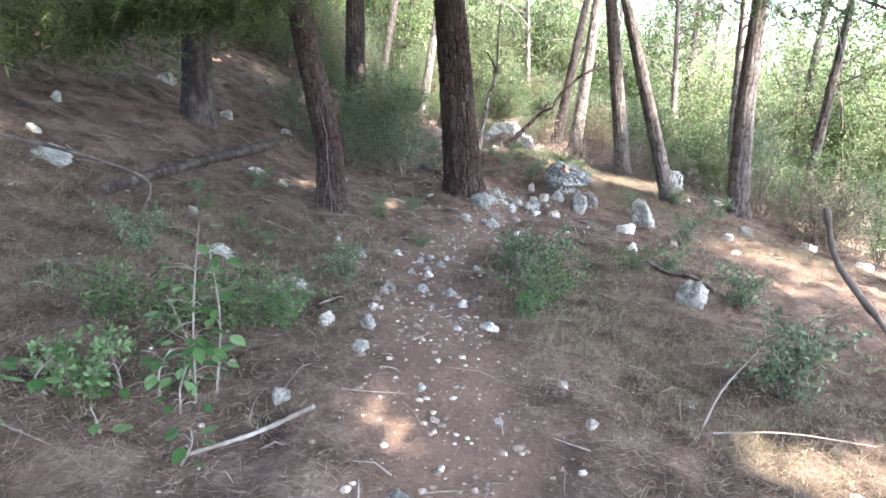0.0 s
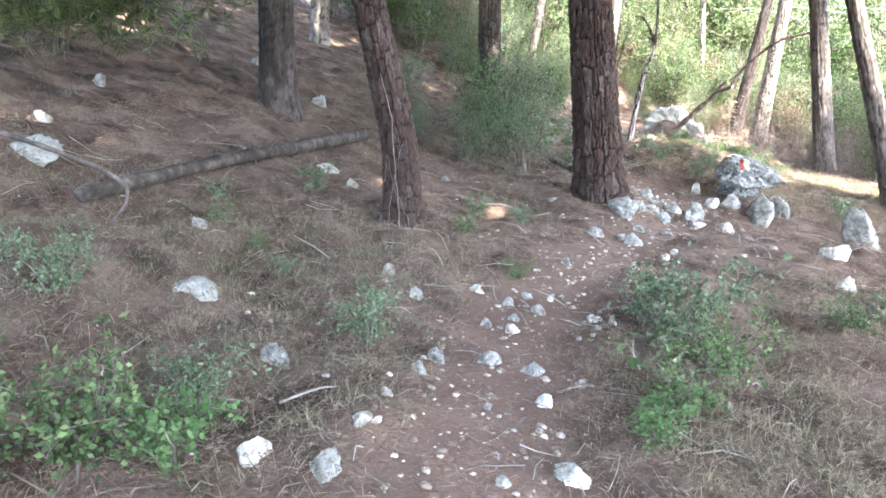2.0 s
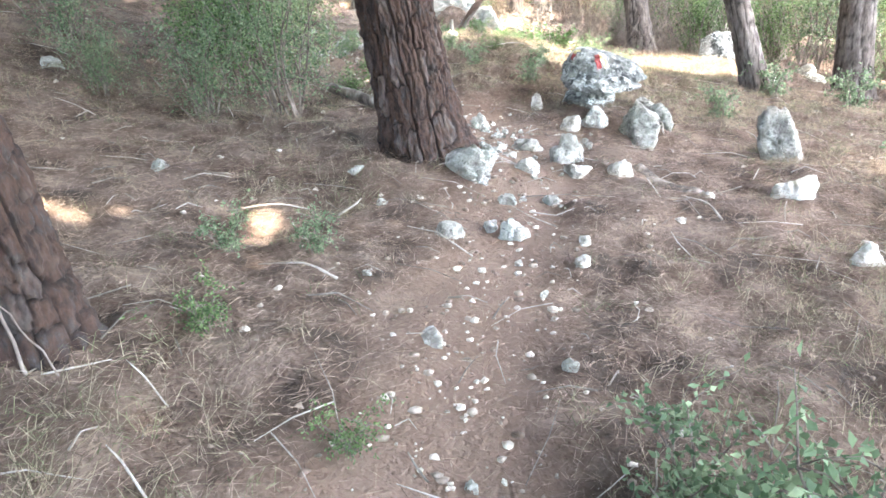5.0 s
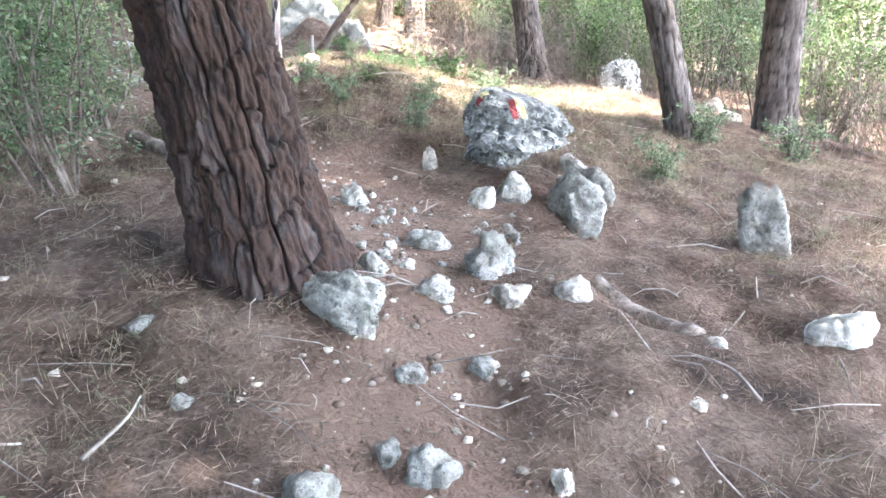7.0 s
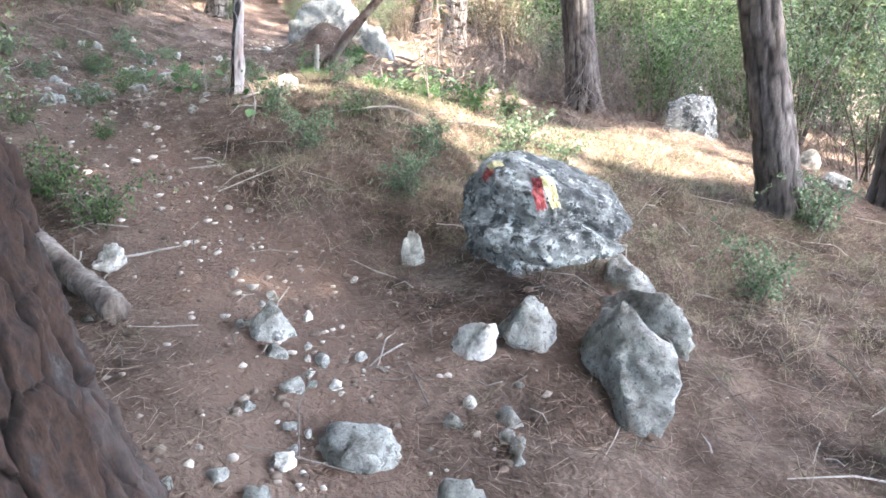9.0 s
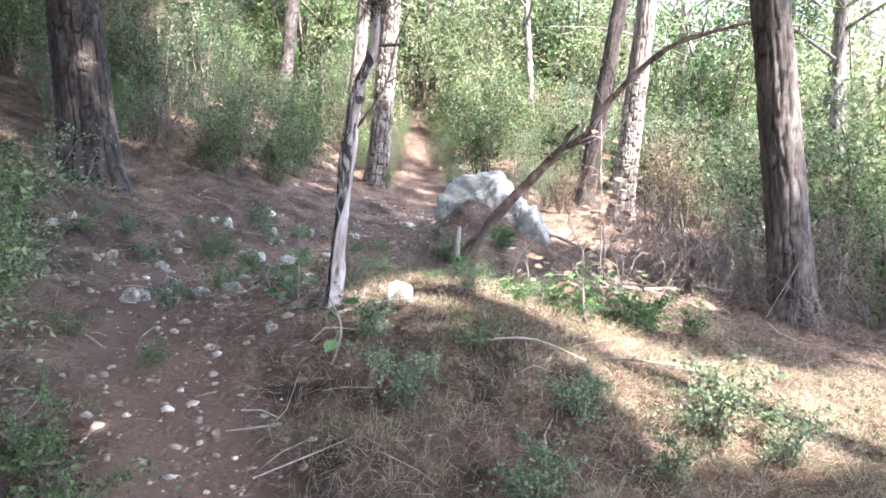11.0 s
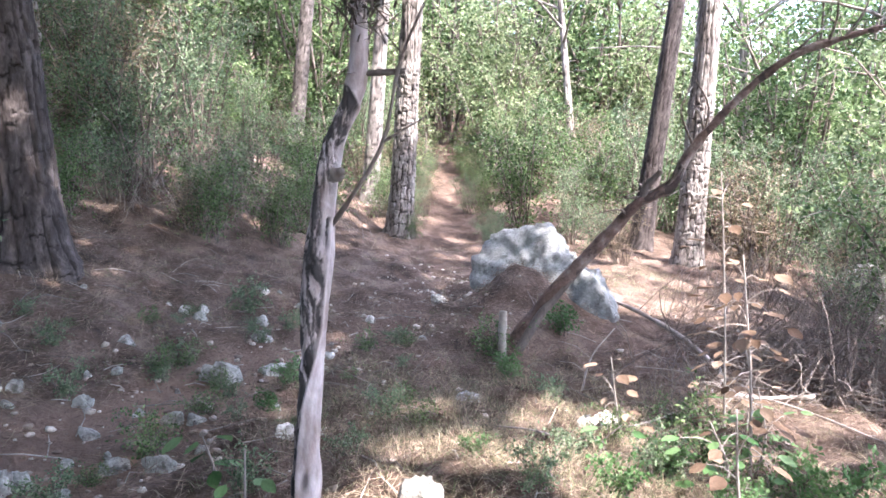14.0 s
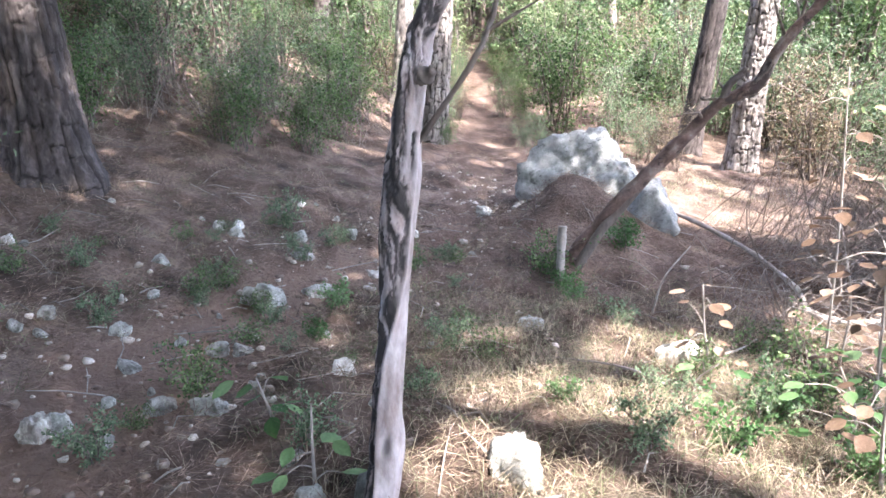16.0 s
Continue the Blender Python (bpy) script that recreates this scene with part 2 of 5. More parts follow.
def with_attribute(m, key, colour, amount=1.0, sharp=None):
    """Mixes colour into a material's base colour where a mesh attribute says so."""
    nt = m.node_tree
    bsdf = nt.nodes["Principled BSDF"]
    old = bsdf.inputs["Base Color"].links[0].from_socket
    at = nt.nodes.new("ShaderNodeAttribute")
    at.attribute_name = key
    fac = nt.nodes.new("ShaderNodeMath")
    fac.operation = "MULTIPLY"
    fac.inputs[1].default_value = amount
    nt.links.new(at.outputs["Fac"], fac.inputs[0])
    mix = nt.nodes.new("ShaderNodeMix")
    mix.data_type = "RGBA"
    mix.inputs["B"].default_value = (*colour, 1)
    nt.links.new(fac.outputs[0], mix.inputs["Factor"])
    nt.links.new(old, mix.inputs["A"])
    nt.links.new(mix.outputs["Result"], bsdf.inputs["Base Color"])
    return m


LITTER = with_attribute(material("needle_litter", [(0.045, 0.03, 0.023), (0.122, 0.083, 0.064), (0.215, 0.155, 0.124)], 2.6, 0.95, 1.0, 38, distance=0.05, tight=0.3),
                        "trail", (0.215, 0.142, 0.108), 0.72)
NEEDLES = material("fallen_needles", [(0.095, 0.062, 0.047), (0.2, 0.139, 0.107), (0.325, 0.24, 0.19)], 3, 0.85, 0, 30, island=0.9)
GRASS = material("dry_grass", [(0.085, 0.072, 0.046), (0.19, 0.16, 0.11), (0.36, 0.305, 0.22)], 1.2, 0.8, 0, 20, island=0.8, clear=0.3)
GREEN_GRASS = material("green_grass", [(0.08, 0.11, 0.05), (0.14, 0.17, 0.08), (0.24, 0.25, 0.14)], 1.2, 0.7, 0, 20, island=0.8, clear=0.3)
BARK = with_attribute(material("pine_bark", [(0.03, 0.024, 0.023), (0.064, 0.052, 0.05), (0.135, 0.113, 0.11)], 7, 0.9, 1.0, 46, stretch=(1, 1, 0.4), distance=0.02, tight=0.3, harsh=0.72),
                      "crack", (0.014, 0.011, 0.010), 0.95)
with_attribute(BARK, "pale_plate", (0.15, 0.128, 0.122), 0.35)
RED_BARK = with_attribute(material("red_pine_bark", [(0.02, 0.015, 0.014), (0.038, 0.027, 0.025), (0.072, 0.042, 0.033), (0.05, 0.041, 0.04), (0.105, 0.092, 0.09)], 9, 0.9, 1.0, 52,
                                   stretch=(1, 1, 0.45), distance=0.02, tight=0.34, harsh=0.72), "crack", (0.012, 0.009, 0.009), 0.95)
with_attribute(RED_BARK, "pale_plate", (0.14, 0.118, 0.112), 0.4)
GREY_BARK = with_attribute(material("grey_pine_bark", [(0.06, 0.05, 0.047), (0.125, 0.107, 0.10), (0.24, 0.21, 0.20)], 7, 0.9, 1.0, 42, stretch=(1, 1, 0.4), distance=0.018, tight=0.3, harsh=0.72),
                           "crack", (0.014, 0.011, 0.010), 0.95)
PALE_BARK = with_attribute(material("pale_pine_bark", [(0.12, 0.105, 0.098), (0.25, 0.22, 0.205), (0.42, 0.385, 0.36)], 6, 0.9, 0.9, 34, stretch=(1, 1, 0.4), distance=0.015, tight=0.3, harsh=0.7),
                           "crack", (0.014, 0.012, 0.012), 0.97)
DARKWOOD = material("dark_dead_wood", [(0.05, 0.04, 0.036), (0.11, 0.09, 0.08), (0.2, 0.17, 0.15)], 7, 0.85, 0.6, 45, stretch=(1, 1, 0.3), distance=0.006)
DEADWOOD = material("weathered_wood", [(0.07, 0.054, 0.046), (0.17, 0.137, 0.117), (0.32, 0.275, 0.245)], 9, 0.85, 0.8, 45, stretch=(1, 1, 0.45), distance=0.01, tight=0.26, harsh=0.72, grit=0.7, spots=[((0.035, 0.028, 0.025), 14, 0.58, 0.75)])
SMOOTH_WOOD = with_attribute(material("peeled_grey_wood", [(0.22, 0.165, 0.15), (0.36, 0.305, 0.30), (0.47, 0.42, 0.425)], 7.0, 0.75, 0.5, 26, stretch=(1.7, 1.7, 0.6), distance=0.006, tight=0.3),
                             "weathered", (0.032, 0.029, 0.029), 0.96)
RED_WOOD = material("red_brown_dead_wood", [(0.04, 0.025, 0.02), (0.10, 0.064, 0.052), (0.165, 0.115, 0.098), (0.27, 0.225, 0.2)], 8, 0.8, 0.7, 40, stretch=(0.5, 1, 0.5), distance=0.008, tight=0.3, harsh=0.7, spots=[((0.03, 0.022, 0.02), 9, 0.56, 0.8)])
LOGWOOD = material("barkless_log", [(0.022, 0.018, 0.016), (0.055, 0.044, 0.038), (0.14, 0.115, 0.10)], 6, 0.85, 0.8, 40, distance=0.012, tight=0.3, harsh=0.72)
TWIG = material("dry_twig", [(0.13, 0.11, 0.095), (0.25, 0.215, 0.19), (0.38, 0.34, 0.31)], 4, 0.85, 0, 30, island=0.6)
BUSH_TWIG = material("brown_bush_twig", [(0.075, 0.058, 0.05), (0.16, 0.13, 0.115), (0.28, 0.24, 0.215)], 4, 0.85, 0, 30, island=0.7)
LIME = material("weathered_limestone", [(0.165, 0.16, 0.145), (0.325, 0.317, 0.29), (0.435, 0.425, 0.39), (0.57, 0.56, 0.515)], 10, 0.92, 1.0, 30, spread=0.1, distance=0.03, tight=0.26, harsh=0.72, grit=0.7, spots=[((0.56, 0.56, 0.53), 9, 0.55, 0.75), ((0.07, 0.07, 0.066), 9, 0.56, 0.7), ((0.06, 0.058, 0.052), 40, 0.58, 0.75)])
DARK_LIME = material("lichened_limestone", [(0.105, 0.106, 0.10), (0.245, 0.248, 0.238), (0.385, 0.388, 0.37), (0.57, 0.57, 0.54)], 7, 0.92, 1.0, 32, distance=0.035, tight=0.3, harsh=0.74, grit=0.7,
                     spots=[((0.68, 0.70, 0.68), 16, 0.535, 0.85), ((0.045, 0.05, 0.05), 11, 0.535, 0.92), ((0.045, 0.05, 0.045), 30, 0.57, 0.8)])
with_attribute(DARK_LIME, "dark_tone", (0.07, 0.074, 0.077), 0.72)
GREY_LIME = material("smooth_grey_limestone", [(0.17, 0.174, 0.17), (0.27, 0.274, 0.267), (0.34, 0.344, 0.333), (0.46, 0.46, 0.44)], 4, 0.92, 0.9, 26, distance=0.03, tight=0.3, harsh=0.72, grit=0.6, spots=[((0.12, 0.125, 0.12), 6, 0.57, 0.7), ((0.07, 0.072, 0.07), 22, 0.6, 0.7)])
PEBBLE = material("pebble_limestone", [(0.16, 0.128, 0.105), (0.29, 0.25, 0.215), (0.52, 0.48, 0.43)], 3, 0.9, 0.5, 9, spread=0.5, distance=0.05, tight=0.5)
WHITE_LIME = material("broken_white_limestone", [(0.25, 0.228, 0.20), (0.50, 0.47, 0.425), (0.70, 0.67, 0.615)], 8, 0.88, 0.9, 30, spread=0.2, distance=0.02, tight=0.25, harsh=0.7, grit=0.65, spots=[((0.2, 0.185, 0.165), 14, 0.6, 0.8)])
GRAVEL = material("limestone_gravel", [(0.15, 0.108, 0.085), (0.25, 0.20, 0.168), (0.50, 0.44, 0.385)], 3, 0.9, 0, 60, island=0.9, tight=0.6)
RED_PAINT = material("red_paint", [(0.20, 0.04, 0.045), (0.31, 0.06, 0.06), (0.36, 0.12, 0.11)], 18, 0.7, 0.4, 60, distance=0.004)
YELLOW_PAINT = material("yellow_paint", [(0.45, 0.39, 0.19), (0.64, 0.56, 0.30), (0.72, 0.65, 0.42)], 18, 0.7, 0.4, 60, distance=0.004)
PINE = material("pine_needles", [(0.05, 0.075, 0.03), (0.10, 0.14, 0.055), (0.17, 0.21, 0.09)], 2, 0.6, 0, 20, island=0.8, clear=0.5)
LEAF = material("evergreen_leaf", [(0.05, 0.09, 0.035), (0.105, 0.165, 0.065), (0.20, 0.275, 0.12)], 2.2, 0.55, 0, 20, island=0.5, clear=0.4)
GREY_LEAF = material("grey_green_leaf", [(0.08, 0.125, 0.07), (0.15, 0.21, 0.12), (0.26, 0.325, 0.20)], 2.2, 0.65, 0, 20, island=0.5, clear=0.4)
FRESH_LEAF = material("fresh_green_leaf", [(0.06, 0.13, 0.043), (0.118, 0.21, 0.082), (0.20, 0.305, 0.142)], 5, 0.55, 0.2, 30, spread=0.5, clear=0.4)
# Green leaf with sunlight put into its paler, yellower colour.
LIT_LEAF = material("sunlit_green_leaf", [(0.115, 0.16, 0.075), (0.21, 0.265, 0.135), (0.345, 0.395, 0.23)], 2.2, 0.55, 0, 20, island=0.5, clear=0.5)
DRY_LEAF = material("dry_shrub_leaf", [(0.10, 0.075, 0.045), (0.21, 0.165, 0.11), (0.37, 0.31, 0.22)], 2.2, 0.75, 0, 20, island=0.7, clear=0.35)
BROWN_LEAF = material("dry_brown_leaf", [(0.12, 0.075, 0.05), (0.22, 0.15, 0.105), (0.32, 0.235, 0.175)], 8, 0.7, 0.3, 40, spread=0.5, clear=0.35)

# ---- ground ----
def graded(fine, far):
    """Coordinates that are even within fine and widen out to far."""
    lo, hi, step = fine
    grow, d, out = 1.16, step, [hi]
    while out[-1] < far:
        d *= grow
        out.append(out[-1] + d)
    right = out[1:]
    d, out = step, [lo]
    while out[-1] > -far:
        d *= grow
        out.append(out[-1] - d)
    return np.array(out[1:][::-1] + list(np.arange(lo, hi, step)) + [hi] + right)


def fine_relief(x, y):
    p = np.stack([x, y, 0 * x], -1)
    off = 1 - 0.75 * trail_mask(x, y)
    return off * (0.05 * fractal(p * 1.5, 2, 21) + 0.045 * fractal(p * 4.5, 3, 22)) + 0.006 * fractal(p * 11, 2, 23)


gx, gy = graded((-6.0, 7.0, 0.065), 400), graded((0.5, 24.0, 0.065), 400)
X, Y = [a.ravel() for a in np.meshgrid(gx, gy)]
verts = np.stack([X, Y, ground_z(X, Y) + fine_relief(X, Y)], -1)
i = (np.arange(len(gy) - 1)[:, None] * len(gx) + np.arange(len(gx) - 1)).ravel()
ground = new("ground", mesh_of("ground", verts, np.stack([i, i + 1, i + 1 + len(gx), i + len(gx)], -1), LITTER, True, [("trail", trail_mask(X, Y))]))
tagged(ground, "brown forest floor of pine needles with a trodden stony trail", "ground", kind="structure")


def surface(x, y):
    """The height of the built ground at arrays of places."""
    x, y = np.asarray(x, float), np.asarray(y, float)
    return ground_z(x, y) + fine_relief(x, y)


def sz(x, y):
    return float(surface(np.array([x]), np.array([y]))[0])


# ---- trees ----
# Openings left in the added canopy to place sun on floor and trunks: place and radius.
GAPS = [(-0.45, 3.3, -0.2, 0.06), (-0.2, 3.0, -0.2, 0.05), (2.0, 3.3, -0.4, 0.25), (2.6, 3.0, -0.4, 0.4), (-1.0, 9.7, 0, 0.1), (-2.3, 9.6, 0, 0.12), (-3.0, 8.7, 0.2, 0.06), (2.8, 14.8, -0.4, 0.5), (3.4, 14.8, -0.5, 0.6), (4.0, 14.9, -0.6, 0.5),
        (0.7, 15.4, 0, 0.4), (1.4, 15.6, -0.1, 0.45), (1.6, 16.6, -0.2, 0.28), (2.5, 16.5, -0.3, 0.45), (2.3, 21.2, -0.4, 0.8), (3.2, 20.8, -0.5, 0.8), (2.6, 22.4, -0.5, 0.55), (0.75, 12.6, -0.4, 0.02),
        (3.8, 24, 2.5, 1.3), (-0.7, 24, 2.5, 0.6), (3.6, 13.8, 2.6, 0.7), (5.8, 14.5, 2.6, 0.8), (3.5, 17, 1.2, 0.5), (5.8, 19.6, 0.3, 0.5),
        (-4.2, 22.4, 1.2, 0.5), (3.0, 20.2, 0.2, 0.7), (7, 15, 0, 0.6), (7, 21, 0.5, 1.1), (2.0, 27.5, 2, 1.8), (3, 30, 3, 4.0), (-2, 32, 4, 4.0), (6, 26, 2, 2.6), (8.5, 22, 1.5, 2.4), (10, 29, 3, 4.0), (-4.5, 27, 2.5, 2.0), (-2.5, 29, 3, 3.2), (-8, 31, 4, 4.0)]
GAP_AT, GAP_R = np.array([g[:3] for g in GAPS]), np.array([g[3] for g in GAPS])
SUN_WAY = np.array(TO_SUN)


def outside_gaps(p):
    """Which of the points p leave all the sun's openings free."""
    off = p[:, None] - GAP_AT[None]
    along = off @ SUN_WAY
    d = np.linalg.norm(off - along[..., None] * SUN_WAY, axis=-1)
    return ~((along > 0) & (d < GAP_R + 0.2)).any(1)


def bark_trunk(line, radii, sides, plates, depth, seed, flare=0.0):
    """A trunk whose bark is broken into upright plates by furrows. plates: plates round it, plate height in metres."""
    v, f = tube(line, radii, sides, closed=False)
    rows = len(line)
    local = np.random.default_rng(seed)
    along = np.concatenate([[0], np.cumsum(np.linalg.norm(np.diff(line, axis=0), axis=1))])
    nu, cell = plates
    nv = int(along[-1] / cell) + 4
    u = np.tile(np.arange(sides) / sides * nu, rows)
    w = np.repeat(along / cell, sides) + 1
    # Furrows meander upward between columns of plates; each column is broken across at its own heights.
    turn = u / nu * 2 * np.pi
    ring = np.stack([np.cos(turn) * nu / 6, np.sin(turn) * nu / 6, w * 0.9 + seed], -1)
    u2 = (u + 0.36 * fractal(ring, 3, seed)) % nu
    cuts = local.uniform(-0.25, 0.25, nu)
    column = np.floor(u2).astype(int) % nu
    fu = u2 - np.floor(u2)
    shift, pace = local.uniform(0, 1, nu), local.uniform(0.7, 1.4, nu)
    w2 = w * pace[column] + shift[column] + 0.12 * noise3(ring * 3, seed + 1)
    fw = w2 - np.floor(w2)
    row = np.floor(w2).astype(int) % 64
    bulk = local.uniform(-1, 1, size=(64, nu))
    owner = bulk[row, column]
    wide = 0.10 + 0.05 * cuts[column] / 0.25
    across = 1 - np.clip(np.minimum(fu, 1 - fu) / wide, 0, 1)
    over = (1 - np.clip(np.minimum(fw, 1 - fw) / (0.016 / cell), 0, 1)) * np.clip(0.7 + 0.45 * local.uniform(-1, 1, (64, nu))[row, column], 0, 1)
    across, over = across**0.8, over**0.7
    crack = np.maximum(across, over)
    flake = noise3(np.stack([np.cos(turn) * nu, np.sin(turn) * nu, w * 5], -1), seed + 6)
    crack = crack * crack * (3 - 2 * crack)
    # Thin scales of bark lying over one another.
    scale = 2.2 * fractal(np.stack([np.cos(turn) * nu * 0.8, np.sin(turn) * nu * 0.8, w * cell * 16], -1), 2, seed + 8)
    layer = np.floor(scale) / 2 + 0.3 * (scale - np.floor(scale))
    centre = np.repeat(line, sides, axis=0)
    out = unit(v - centre)
    grain = fractal(np.stack([u * 2.5, w * 7, 0 * u], -1), 3, seed + 2)
    tilt = bulk[(row + 7) % 64, column] * (fu - 0.5)
    lift = depth * (0.16 * owner - crack + 0.2 * grain + 0.55 * tilt + 0.3 * np.clip(6 * flake, -0.5, 0.5) + 0.32 * layer)
    if flare:
        near = np.exp(-np.maximum(np.repeat(along, sides) - 0.15, 0) / 0.25)
        lobes = 0.6 + 0.5 * np.sin(u / nu * 2 * np.pi * 5 + seed) + 0.3 * np.sin(u / nu * 2 * np.pi * 3 + 2 * seed)
        lift = lift + flare * near * lobes
    pale = np.clip(1.6 * (bulk[(row + 3) % 64, column] - 0.35 + 0.7 * flake), 0, 1) * (1 - crack)
    return v + out * lift[:, None], f, crack, pale


def needle_tufts(centres, size, count, width):
    """Tufts of needles round each centre."""
    n = len(centres)
    base = np.repeat(centres, count, axis=0)
    way = unit(rng.normal(size=(n * count, 3)) + np.array([0, 0, 0.25]))
    return leaves(base, way, size * rng.uniform(0.6, 1.1, n * count), width)


def crown_points(top, spread, low, high, n, seed):
    """Places of tufts on the whorled boughs of a pine, with its boughs as lines."""
    local = np.random.default_rng(seed)
    boughs, out = [], []
    for k in range(16):
        h = low + (high - low) * (k + local.uniform(0, 0.8)) / 16
        a = local.uniform(0, 2 * np.pi)
        reach = spread * (1 - 0.6 * (h - low) / (high - low)) * local.uniform(0.7, 1.15)
        start = np.interp(h, [0, high], [0, 1]) * np.array([top[0], top[1], 0]) + np.array([0, 0, h])
        end = start + reach * np.array([np.cos(a), np.sin(a), 0.25])
        mid = (start + end) / 2 + np.array([0, 0, 0.25])
        line = spline([start, mid, end], 7)
        boughs.append((line, np.linspace(0.032, 0.008, 7)))
        m = n // 16
        s = local.uniform(0.2, 1.0, m)
        at = np.stack([np.interp(s, np.linspace(0, 1, 7), line[:, c]) for c in range(3)], -1)
        out.append(at + local.normal(size=(m, 3)) * np.array([0.38, 0.38, 0.22]) * (0.5 + 0.6 * s[:, None]))
    return np.concatenate(out), boughs


# Canopy added mostly out of view to shade the walk: tufts shared out to the crowns of the nearest pines.
PINES = []


def close_canopy():
    local = np.random.default_rng(77)
    n = 13500
    at = np.stack([local.uniform(-9.5, 7.6, n), local.uniform(-3, 22, n), local.uniform(5.6, 8.6, n)], -1)
    thin = 0.5 + 0.5 * noise3(at * np.array([0.5, 0.5, 0]), 31)
    at = at[(thin > 0.05) & ((at[:, 0] < 3.6) | (local.uniform(0, 1, n) < np.where(at[:, 1] < 17, 0.8, 0.55))) & outside_gaps(at)]
    # Denser over the trail's first half.
    m = 6200
    more = np.stack([local.uniform(-1.5, 6.6, m), local.uniform(-0.5, 12.5, m), local.uniform(5.4, 8.4, m)], -1)
    at = np.concatenate([at, more[outside_gaps(more)]])
    # Tufts added to shade the right slope.
    right = np.stack([local.uniform(5.6, 11.0, 4600), local.uniform(9.0, 18.5, 4600), local.uniform(6.0, 8.6, 4600)], -1)
    at = np.concatenate([at, right[outside_gaps(right)]])
    # Tufts added to shade the bank beyond.
    bank = np.stack([local.uniform(-9, -1.0, 1300), local.uniform(20, 29, 1300), local.uniform(6.5, 9, 1300)], -1)
    at = np.concatenate([at, bank[outside_gaps(bank)]])
    feet = np.array([(o.location.x, o.location.y) for o in PINES])
    owner = np.linalg.norm(at[:, None, :2] - feet[None], axis=-1).argmin(1)
    for k, o in enumerate(PINES):
        mine = at[owner == k]
        if len(mine):
            mine = mine - np.array(o.location)
            part("outer_crown", mesh_of("outer_crown", *needle_tufts(mine, 0.42, 6, 0.16), PINE), o)


def pine(name, base, lean, radius, height, bark, label, seed, sides=64, plates=(11, 0.16), depth=0.018, flare=0.04, bend=0.0, tufts=480, spread=2.8, fine=5.0, low_crown=0.52, coarse=True, group="pine trees", sway=()):
    """A pine: a tapering plated trunk to its full height, and a crown of tufted boughs. lean: metres sideways for each metre up."""
    x, y = base
    root = thing(name, (x, y, sz(x, y) - 0.2), label, "tree", group)
    low = np.arange(0, fine, 0.05)
    if sides > 90:
        low = np.concatenate([np.arange(0, 2.8, 0.014), np.arange(2.8, fine, 0.05)])
    hs = np.concatenate([low, np.arange(fine, height, 0.5), [height]])
    line = np.stack([lean[0] * hs + bend * np.sin(hs * 0.9 + seed) , lean[1] * hs, hs], -1)
    line[:, 0] -= bend * math.sin(seed)
    if sway:
        way = spline(sway, 60)
        line[:, 0] = np.interp(hs, way[:, 0], way[:, 1])
    rad = radius * (1 - 0.75 * hs / height) + radius * 0.22 * np.exp(-np.maximum(hs - 0.15, 0) / 0.25)
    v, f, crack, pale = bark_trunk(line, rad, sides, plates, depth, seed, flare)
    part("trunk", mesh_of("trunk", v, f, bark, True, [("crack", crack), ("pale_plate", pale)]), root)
    at, boughs = crown_points((lean[0] * height, lean[1] * height), spread, low_crown * height, height, tufts, seed)
    keep = outside_gaps(at + np.array([x, y, gz(x, y)]))
    part("branchwork", mesh_of("branchwork", *join(*[tube(l, r, 5, False) for l, r in boughs]), bark), root)
    part("crown", mesh_of("crown", *(needle_tufts(at[keep], 0.36, 9, 0.1) if coarse else needle_tufts(at[keep], 0.2, 13, 0.022)), PINE), root)
    PINES.append(root)
    return root


tree_a = pine("pine_tree", (-1.66, 8.15), (-0.13, 0.0), 0.165, 9.5, RED_BARK, "dark leaning pine with furrowed bark beside the trail", 3, 128, (14, 0.17), 0.026, 0.05, sway=((0, 0), (0.7, 0.0), (1.1, -0.05), (1.7, -0.18), (2.4, -0.32), (3.3, -0.42), (9.5, -1.0)))
tree_b = pine("pine_tree", (-0.02, 11.03), (-0.125, 0.12), 0.305, 12, RED_BARK, "thick leaning pine with red-brown plated bark beside trail", 5, 336, (19, 0.30), 0.036, 0.035, 0.02, spread=4.4, tufts=1300)
pine("pine_tree", (4.22, 13.85), (-0.31, 0.03), 0.15, 10, GREY_BARK, "slim grey-brown pine leaning over dry grass", 8, 64, (10, 0.16), 0.012)
pine("pine_tree", (5.85, 14.5), (-0.03, 0.0), 0.23, 11, GREY_BARK, "grey-brown pine trunk lit by the sun above", 9, 64, (12, 0.17), 0.014, bend=0.06)
pine("pine_tree", (4.0, 17.35), (-0.16, 0.0), 0.195, 11, GREY_BARK, "stout brown pine leaning out of a tangle of twigs", 10, 80, (12, 0.18), 0.017)
pine("pine_tree", (-3.05, 18.15), (0.0, 0.0), 0.285, 13, BARK, "thick dark upright pine on the needle-covered bank", 11, 128, (18, 0.34), 0.022, 0.07, spread=3.8, tufts=600)
pine("pine_tree", (-4.3, 10.7), (0.03, 0.0), 0.25, 11, BARK, "dark upright pine trunk on the needle-covered hillside", 12, 64, (12, 0.2), 0.016, spread=3.0)
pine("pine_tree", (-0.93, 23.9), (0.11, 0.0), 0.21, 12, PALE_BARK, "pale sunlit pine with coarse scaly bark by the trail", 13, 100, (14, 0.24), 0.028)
pine("pine_tree", (3.12, 24.9), (0.15, 0.0), 0.19, 11, BARK, "slender dark pine leaning across a paler one", 14, 56, (12, 0.26), 0.015)
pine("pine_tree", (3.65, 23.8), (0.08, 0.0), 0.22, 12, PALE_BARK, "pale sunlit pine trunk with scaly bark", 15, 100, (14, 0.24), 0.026)
